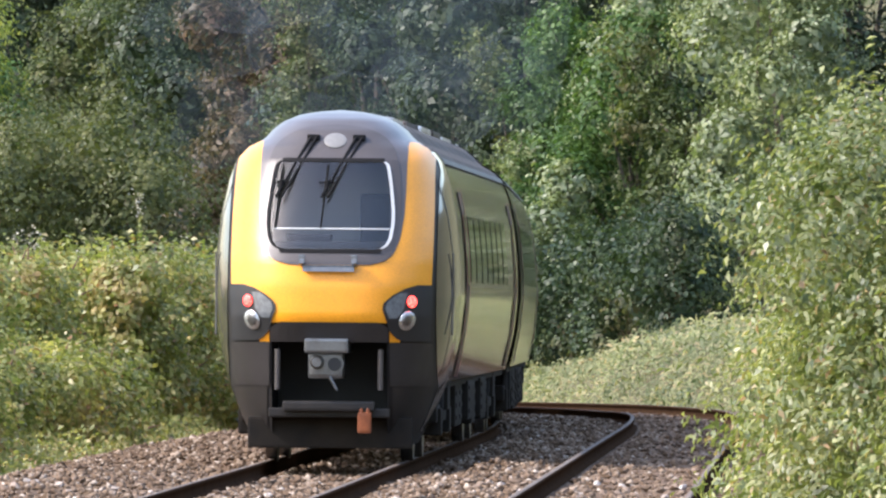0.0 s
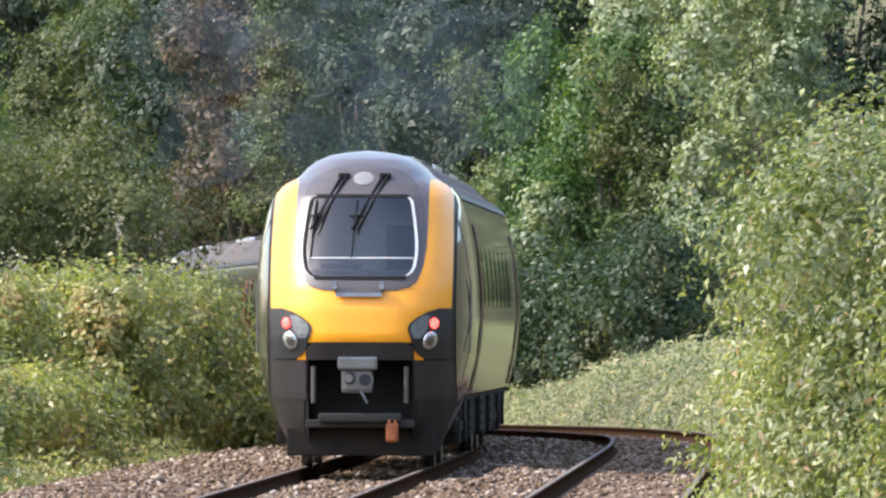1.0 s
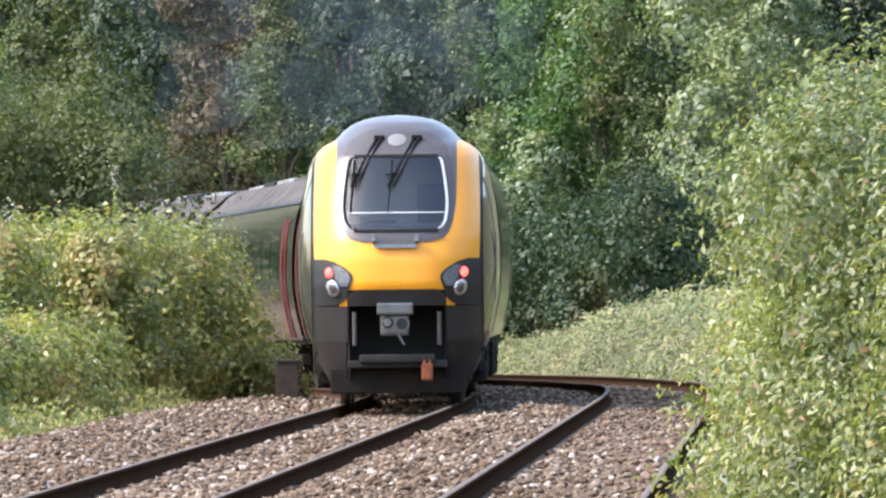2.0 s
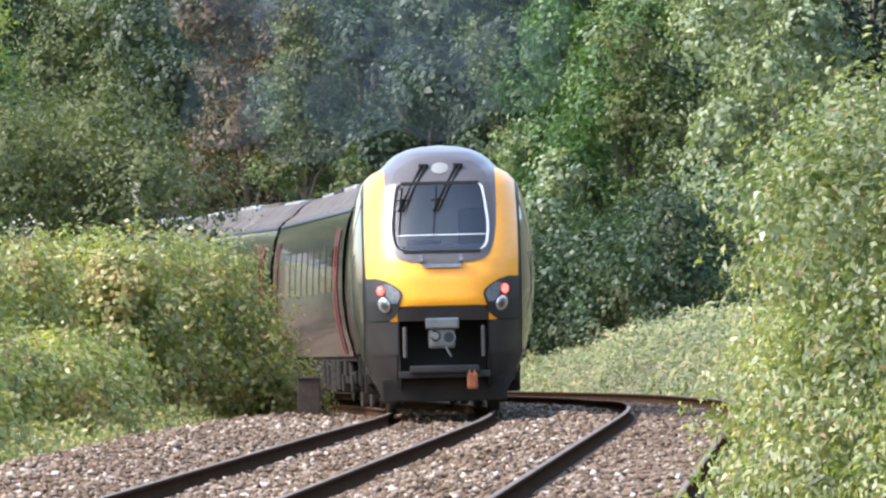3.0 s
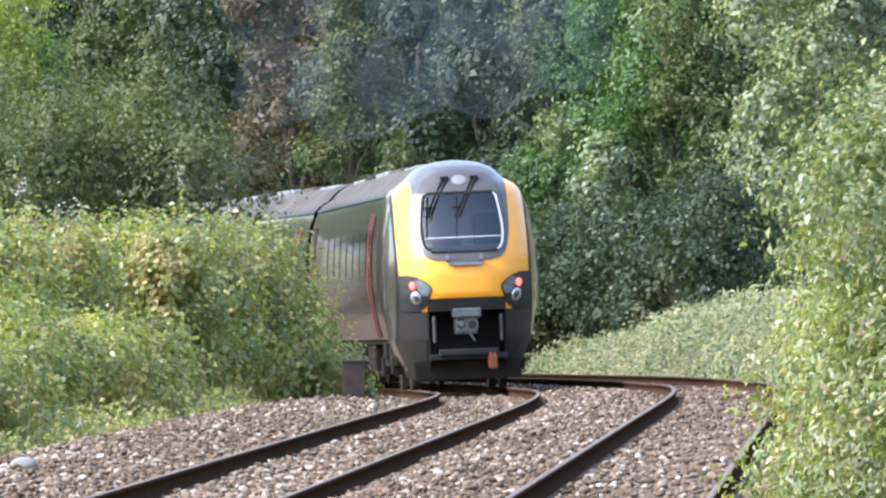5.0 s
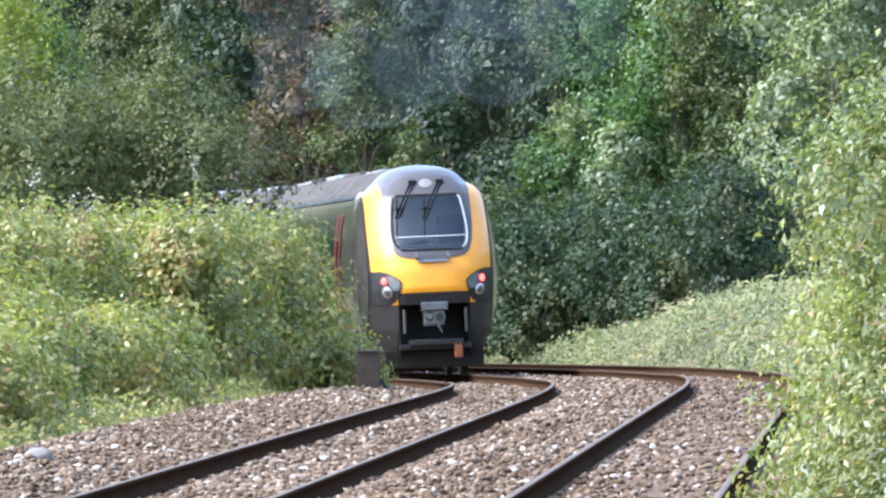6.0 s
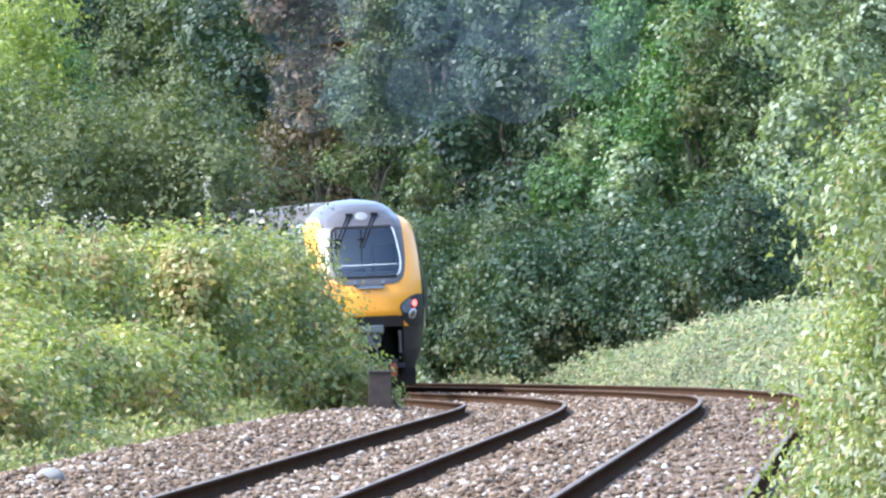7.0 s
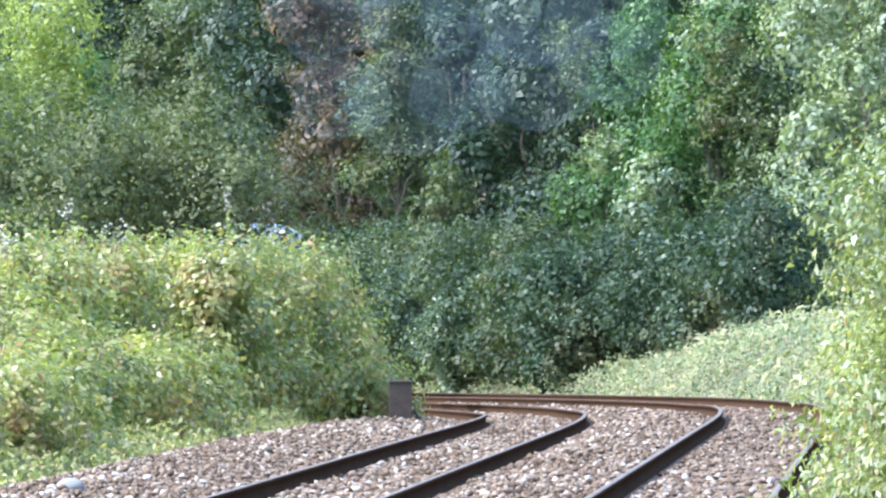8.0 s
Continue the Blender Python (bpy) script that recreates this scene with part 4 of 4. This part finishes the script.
def driving_car():
    car = tagged(new("train_driving_car"), "diesel train end car, yellow nose, grey cab, red tail lamps lit", "train car", group="train")
    car_body(car, BACK, 23.4, 4)
    bogie(car, 4.2)
    bogie(car, 19.8)
    # nose shell with openings for the windscreen and the coupler
    bm = bmesh.new()
    G = 0.63
    zs = span(0.2, 1.52, 12)
    for side in (-1, 1):
        sheet(bm, [[(side * (G + (half(z) - G) * k), front(side * (G + (half(z) - G) * k), z), z) for k in outward(z)] for z in zs])
        zs2 = span(1.52, 3.5, 26)
        sheet(bm, [[(side * (G + (half(z) - G) * k), front(side * (G + (half(z) - G) * k), z), z) for k in outward(z)] for z in zs2])
    for a, b in ((1.52, 2.3), (3.38, 3.5)):
        sheet(bm, [[(x, front(x, z), z) for x in span(-G, G, 8)] for z in span(a, b, 8)])
    nose = part("nose_shell", bm, DARK_GREY, car, "dark grey moulded nose shell", smooth_faces=True)
    bm = bmesh.new()
    fr = [math.sin(a) for a in span(-math.pi / 2, math.pi / 2, 28)]
    sheet(bm, [[(half(z) * f * 0.999, front(half(z) * f, z), z) for f in fr] for z in [3.5, 3.54, 3.58, 3.62, 3.66, 3.7, 3.73, 3.76, 3.79, 3.82, 3.84, 3.86, 3.875, 3.884]])
    part("cab_dome", bm, SHELL_GREY, car, "glossy grey cab roof dome", smooth_faces=True)
    # yellow panels: chin, and a strip up each side of the cab
    WG = lambda z: curve([(2.32, 0.47), (2.34, 0.555), (2.38, 0.61), (2.45, 0.645), (2.6, 0.668), (2.75, 0.668), (3.0, 0.64), (3.2, 0.608), (3.27, 0.59), (3.31, 0.53)], z)
    MK = lambda z: curve([(2.16, 0.42), (2.19, 0.56), (2.23, 0.625), (2.28, 0.668), (2.45, 0.728), (2.7, 0.752), (3.0, 0.748), (3.2, 0.728), (3.3, 0.708), (3.4, 0.68), (3.48, 0.64), (3.55, 0.575), (3.61, 0.48), (3.66, 0.36), (3.69, 0.24), (3.705, 0.1)], z)
    M = lambda z: curve([(2.16, 0.43), (2.19, 0.57), (2.23, 0.635), (2.28, 0.68), (2.45, 0.745), (2.7, 0.782), (3.0, 0.792), (3.6, 0.792)], z)
    XO = lambda z: min(1.075 + 0.03 * math.sin(max(0.0, z - 1.5) * 1.5), half(z) - 0.012)
    bm = bmesh.new()
    skin(bm, 1.53, 2.16, lambda z: -XO(z), lambda z: XO(z), 0.008, 10, 30)
    for side in (-1, 1):
        skin(bm, 2.16, 3.52, lambda z, k=side: k * min(M(z), XO(z) - 0.02), lambda z, k=side: k * XO(z), 0.008, 24, 8)
        skin(bm, 1.32, 1.53, lambda z, k=side: k * (0.655 + 0.1 * max(0, z - 1.45)), lambda z, k=side: k * (0.78 - 0.2 * max(0, 1.4 - z)), 0.008, 3, 6)
    part("front_panel", bm, YELLOW, nose, "bright warning-yellow front panel", smooth_faces=True)
    # grey collar between the yellow and the dark screen mask
    for side in (-1, 1):
        bm = bmesh.new()
        skin(bm, 2.16, 3.53, lambda z, k=side: k * (MK(z) - 0.03), lambda z, k=side: k * (min(M(z), half(z) - 0.02) + 0.01), 0.013, 30, 5)
        part("collar", bm, SHELL_GREY, nose, "light grey glossy collar round the screen", smooth_faces=True)
    bm = bmesh.new()
    skin(bm, 2.16, 2.34, lambda z: -MK(z), lambda z: MK(z), 0.02, 10, 16)
    skin(bm, 3.29, 3.705, lambda z: -MK(z), lambda z: MK(z), 0.02, 22, 16)
    for side in (-1, 1):
        skin(bm, 2.32, 3.31, lambda z, k=side: k * (WG(z) - 0.02), lambda z, k=side: k * MK(z), 0.02, 30, 5)
    part("windscreen_surround", bm, SURROUND, nose, "dark grey-brown windscreen surround", smooth_faces=True)
    bm = bmesh.new()
    skin(bm, 2.32, 3.31, lambda z: -WG(z), lambda z: WG(z), 0.028, 26, 12)
    pane = part("windscreen", bm, GLASS, nose, "curved blue-grey windscreen", smooth_faces=True)
    bm = bmesh.new()
    skin(bm, 2.32, 3.3, lambda z: -WG(z) - 0.04, lambda z: -WG(z) + 0.005, 0.034, 26, 1)
    skin(bm, 3.285, 3.33, lambda z: -WG(3.29), lambda z: WG(3.29), 0.034, 1, 10)
    skin(bm, 2.295, 2.335, lambda z: -WG(2.34), lambda z: WG(2.34), 0.034, 1, 10)
    part("gasket", bm, RUBBER, pane, "black rubber windscreen gasket")
    # The trim's reflection, painted as a pale line down one edge.
    bm = bmesh.new()
    skin(bm, 2.34, 3.29, lambda z: WG(z) - 0.012, lambda z: WG(z) + 0.022, 0.036, 26, 1)
    part("edge_trim", bm, PALE, pane, "windscreen edge trim with its reflection painted pale")
    # cab sides, wrapped round the corners, with a door and its handrail
    def side_at(y, z):
        q = min(1.0, max(0.0, (BACK - y) / max(BACK - curve(NOSE, z), 0.01)))
        return half(z) * (1 - q ** POWER) ** (1 / POWER)
    for side in (-1, 1):
        bm = bmesh.new()
        for a, b, n in ((0.34, 1.32, 8), (1.32, 3.42, 20)):
            rows = []
            for z in span(a, b, n):
                x0 = min(1.135, half(z) - 0.03)
                rows.append([(side * (x0 + (half(z) - x0) * k + 0.008), front(x0 + (half(z) - x0) * k, z, 0.0) - 0.004, z) for k in outward(z)])
            sheet(bm, rows)
        cab_side = part("cab_side", bm, SILVER, nose, "grey glossy cab side", smooth_faces=True)
        bm = bmesh.new()
        for y in (1.35, 2.1):
            sheet(bm, [[(side * (side_at(y + d, z) + 0.014), y + d, z) for d in (0.0, 0.035)] for z in span(1.0, 3.15, 12)])
        part("cab_door", bm, BLACK, cab_side, "narrow dark seams of the cab door")
        bm = bmesh.new()
        tube(bm, (side * (side_at(1.25, 1.5) + 0.04), 1.25, 1.4), (side * (side_at(1.25, 2.3) + 0.04), 1.25, 2.3), 0.011)
        part("handrail", bm, STEEL, cab_side, "steel vertical handrail")
    # inside the cab
    bm = bmesh.new()
    box(bm, -1.05, 1.05, 2.3, 2.36, 1.6, 3.4, 0.01)
    box(bm, -0.85, 0.85, 0.6, 2.3, 1.6, 1.65)
    part("cab_wall", bm, CAB_GREY, car, "grey cab back wall")
    bm = bmesh.new()
    box(bm, -0.95, 0.95, 0.55, 1.0, 1.7, 2.42, 0.04)
    box(bm, -0.5, 0.0, 0.6, 0.85, 2.42, 2.5, 0.03)
    desk = part("control_desk", bm, DARK_GREY, car, "dark control desk")
    bm = bmesh.new()
    box(bm, 0.26, 0.74, 1.55, 1.68, 2.0, 2.95, 0.06)
    box(bm, 0.26, 0.74, 1.2, 1.68, 1.95, 2.1, 0.05)
    part("driver_seat", bm, BLACK, car, "empty black cab seat")
    # A thin pale line laid across the glass above the desk.
    bm = bmesh.new()
    skin(bm, 2.545, 2.562, lambda z: -0.64, lambda z: 0.64, 0.034, 1, 12)
    part("demister_strip", bm, CAB_GREY, pane, "pale strip across the windscreen")
    # wipers
    for x in (-0.24, 0.26):
        bm = bmesh.new()
        P = lambda px, pz, off=0.07: Vector((px, front(px, pz, off), pz))
        for dx in (-0.02, 0.045):
            tube(bm, P(x + dx, 3.56), P(x - 0.35 + dx, 2.9, 0.1), 0.016, 0.014, 8)
        tube(bm, P(x - 0.31, 3.25, 0.06), P(x - 0.37, 2.56, 0.05), 0.012, 0.008, 8)
        tube(bm, P(x - 0.31, 3.08, 0.1), P(x - 0.33, 2.96, 0.05), 0.03, 0.022, 8)
        tube(bm, P(x - 0.4, 3.06, 0.07), P(x - 0.24, 3.06, 0.07), 0.012, 0.012, 6)
        box(bm, x - 0.06, x + 0.08, front(x, 3.56, 0.08), front(x, 3.56, 0.0), 3.52, 3.59, 0.015)
        part("wiper", bm, RUBBER, nose, "black twin-arm windscreen wiper")
    bm = bmesh.new()
    disc(bm, 0.01, 3.525, 0.125, 0.024, 0.012)
    part("marker_lamp", bm, LAMP_COVER, nose, "round unlit top lamp")
    bm = bmesh.new()
    skin(bm, 2.085, 2.155, lambda z: -0.29, lambda z: 0.27, 0.07, 2, 8)
    box(bm, -0.28, 0.26, front(0, 2.14, 0.075), front(0, 2.14, 0.0), 2.14, 2.155, 0.004)
    for x in (-0.3, 0.27):
        tube(bm, (x, front(x, 2.16, 0.0), 2.16), (x, front(x, 2.2, 0.12), 2.2), 0.03)
        box(bm, x - 0.035, x + 0.035, front(x, 2.2, 0.11), front(x, 2.2, 0.06), 2.16, 2.27, 0.012)
    part("lamp_bracket", bm, LAMP_GREY, nose, "grey bracket under the windscreen")
    for side in (-1, 1):
        inner = lambda z: curve([(1.33, 0.79), (1.36, 0.73), (1.43, 0.66), (1.6, 0.61), (1.69, 0.575), (1.76, 0.6), (1.84, 0.7), (1.91, 0.83), (1.945, 0.95)], z)
        bm = bmesh.new()
        skin(bm, 1.33, 1.945, lambda z: side * inner(z), lambda z: side * (XO(z) + 0.012), 0.022, 16, 8)
        cluster = part("lamp_housing", bm, BLACK, nose, "dark lamp housing", smooth_faces=True)
        bm = bmesh.new()
        disc(bm, side * 0.895, 1.765, 0.066, 0.03, 0.03)
        part("tail_lamp", bm, TAIL, cluster, "lit red tail lamp")
        bm = bmesh.new()
        disc(bm, side * 0.845, 1.555, 0.115, 0.02, 0.04)
        part("headlamp", bm, LENS, cluster, "unlit round headlamp")
        bm = bmesh.new()
        skin(bm, 1.58, 1.86, lambda z: side * (inner(z) + 0.035), lambda z: side * curve([(1.58, 0.735), (1.68, 0.81), (1.75, 0.82), (1.86, 0.85)], z), 0.028, 8, 5)
        part("side_lamp", bm, LAMP_GREY, cluster, "grey unlit lamp cover", smooth_faces=True)
        bm = bmesh.new()
        disc(bm, side * 0.845, 1.555, 0.07, 0.045, 0.02)
        part("reflector", bm, STEEL, cluster, "bright headlamp reflector")
        # corner panels and lower fairing
        bm = bmesh.new()
        skin(bm, 0.84, 1.315, lambda z: side * 0.655, lambda z: side * min(1.1, half(z) - 0.03), 0.014, 6, 14)
        part("corner_panel", bm, CORNER, nose, "dull grey corner panel", smooth_faces=True)
        bm = bmesh.new()
        skin(bm, 0.24, 0.83, lambda z: side * 0.68, lambda z: side * (min(1.1, half(z)) - 0.03), 0.01, 6, 14)
        part("fairing", bm, FAIRING, nose, "dark dirty lower fairing", smooth_faces=True)
        bm = bmesh.new()
        tube(bm, (side * 0.56, 0.12, 0.8), (side * 0.56, 0.12, 1.24), 0.03)
        part("air_pipe", bm, SURROUND, nose, "grey coupler guard post")
    # coupler recess and coupler
    bm = bmesh.new()
    for x in (-0.63, 0.63):
        sheet(bm, [[(x, front(x, z), z), (x, 1.6, z)] for z in span(0.55, 1.56, 6)])
    sheet(bm, [[(x, 1.6, z) for z in span(0.55, 1.56, 6)] for x in span(-0.63, 0.63, 4)])
    sheet(bm, [[(x, front(0.63, 1.56), 1.56), (x, 1.6, 1.56)] for x in span(-0.63, 0.63, 4)])
    sheet(bm, [[(x, front(0.63, 0.55), 0.55), (x, 1.6, 0.55)] for x in span(-0.63, 0.63, 4)])
    bmesh.ops.remove_doubles(bm, verts=bm.verts, dist=0.002)
    part("coupler_recess", bm, BLACK, nose, "black open coupler pocket")
    bm = bmesh.new()
    LIP = lambda z: curve([(1.32, 0.645), (1.46, 0.645), (1.5, 0.62), (1.535, 0.53)], z)
    skin(bm, 1.32, 1.535, lambda z: -LIP(z), lambda z: LIP(z), 0.03, 8, 14)
    part("recess_lip", bm, CORNER, nose, "black rubber lip over the pocket")
    bm = bmesh.new()
    box(bm, -0.26, 0.22, -0.12, 0.9, 1.2, 1.36, 0.03)
    box(bm, -0.22, 0.16, -0.02, 0.5, 0.92, 1.22, 0.05)
    tube(bm, (-0.12, -0.16, 1.1), (-0.12, 0.1, 1.1), 0.05, 0.1, 16)
    tube(bm, (0.07, -0.03, 1.08), (0.07, 0.1, 1.08), 0.1, 0.1, 16)
    tube(bm, (0.02, -0.06, 0.94), (0.1, -0.08, 0.8), 0.02, 0.015)
    coupler = part("coupler", bm, STEEL, nose, "grey steel automatic coupler")
    # Black disc laid on the coupler face for its shaded hole.
    bm = bmesh.new()
    tube(bm, (0.07, -0.045, 1.08), (0.07, -0.02, 1.08), 0.075, 0.075, 16)
    part("coupler_cone", bm, BLACK, coupler)
    bm = bmesh.new()
    box(bm, -0.5, 0.5, 0.06, 0.2, 0.57, 0.68, 0.03)
    box(bm, -0.66, 0.66, 0.2, 0.34, 0.5, 0.6, 0.02)
    part("step_bar", bm, FAIRING, nose, "dark bar below the coupler")
    bm = bmesh.new()
    box(bm, 0.32, 0.47, 0.0, 0.08, 0.33, 0.56, 0.035)
    tube(bm, (0.36, 0.04, 0.54), (0.36, 0.1, 0.64), 0.018)
    tube(bm, (0.43, 0.04, 0.54), (0.43, 0.1, 0.64), 0.018)
    part("hose_cover", bm, ORANGE, nose, "orange hanging hose cover")
    bm = bmesh.new()
    box(bm, -0.9, 0.9, 0.5, 0.62, 0.16, 0.5, 0.03)
    part("rail_guard", bm, UNDER, nose, "black obstacle deflector")
    return car


TAIL_RUN = (113.6818, 13.0106, -0.5408, 0.0814)


def tail_at(t):
    """How far along the line the tail of the train has come."""
    a, b, c, d = TAIL_RUN
    return a + b * t + c * t * t + d * t ** 3


def car_pose(s, first, second, backwards=False):
    p, q = on_line(s + first), on_line(s + second)
    fwd = (q - p).normalized()
    c = (cant(s + first) + cant(s + second)) / 2
    right = fwd.cross(Vector((0, 0, 1))).normalized()
    up = right.cross(fwd)
    r2, u2 = right * math.cos(c) + up * math.sin(c), up * math.cos(c) - right * math.sin(c)
    m = Matrix((r2, fwd, u2)).transposed().to_4x4()
    m.translation = p - fwd * first
    if backwards:
        m = m @ pose(0, second + first, 0, 0, 0, 180)
    return m


tail_car = driving_car()
coach_a = coach()
coach_b = copy_thing(coach_a, Matrix.Identity(4))
coach_a["label"] = "silver-grey train coach coupled next to the end car"
front_car = copy_thing(tail_car, Matrix.Identity(4))
front_car["label"] = "diesel train leading car with yellow nose, at the far end"


def smoke_cloud(seed, columns, label):
    """Thin drifting exhaust in rounded puffs."""
    rng = random.Random(seed)
    cloud = tagged(new("exhaust_smoke"), label, "smoke")
    for k in range(columns):
        for row in range(3):
            bm = bmesh.new()
            r = rng.uniform(0.7, 1.0)
            m = Matrix.Diagonal((1.15, 1.6, 0.9, 1))
            bmesh.ops.create_icosphere(bm, subdivisions=3, radius=r, matrix=m)
            for v in bm.verts:
                v.co *= 1 + 0.28 * noise.noise(v.co * 1.3 + Vector((k * 5, row * 9, seed)))
            puff = part("puff", bm, SMOKE, cloud, smooth_faces=True)
            puff.location = ((k - columns / 2) * 1.15 + rng.uniform(-0.2, 0.2), rng.uniform(-9, 9), row * 1.25 + 0.15 * k + rng.uniform(-0.25, 0.25))
    return cloud


smoke = smoke_cloud(3, 5, "thin blue-grey diesel exhaust drifting over the track")


# the nearest loose stones, one by one
def single_stones(count):
    rng = random.Random(77)
    shapes = []
    for k in range(6):
        bm = bmesh.new()
        bmesh.ops.create_icosphere(bm, subdivisions=1, radius=0.04, matrix=Matrix.Diagonal((1.25, 0.95, 0.7, 1)))
        for v in bm.verts:
            v.co *= 1 + 0.35 * noise.noise(v.co * 30 + Vector((k * 3, 0, 0)))
        me = bpy.data.meshes.new("stone")
        bm.to_mesh(me)
        bm.free()
        me.materials.append(SINGLE_STONE)
        shapes.append(me)
    for k in range(count):
        s, o = rng.uniform(90, 104), rng.choice((rng.uniform(-2.6, -1.0), rng.uniform(-0.6, 0.6), rng.uniform(0.95, 2.55), rng.uniform(2.9, 4.1)))
        ob = new("stone", rng.choice(shapes))
        ob.parent = ballast
        p = bed_at(s, o, bed_height(o))
        ob.matrix_basis = Matrix.Translation(p + Vector((0, 0, 0.018))) @ Euler((rng.uniform(-0.5, 0.5), rng.uniform(-0.5, 0.5), rng.uniform(0, 6.28))).to_matrix().to_4x4() @ Matrix.Scale(rng.uniform(0.8, 1.35), 4)


single_stones(300)


def motions():
    times = [0.5 * i for i in range(17)]
    walk(tail_car, [(t, car_pose(tail_at(t), 4.2, 19.8)) for t in times])
    walk(coach_a, [(t, car_pose(tail_at(t) + 23.9, 3.6, 19.4)) for t in times])
    walk(coach_b, [(t, car_pose(tail_at(t) + 47.2, 3.6, 19.4)) for t in times])
    walk(smoke, [(t, pose(0.7 + 0.05 * t, 176 + 1.2 * t, 4.4 + 0.06 * t, 0, 0, 0)) for t in times])
    walk(front_car, [(t, car_pose(tail_at(t) + 70.4, 4.2, 19.8, True)) for t in times])


motions()
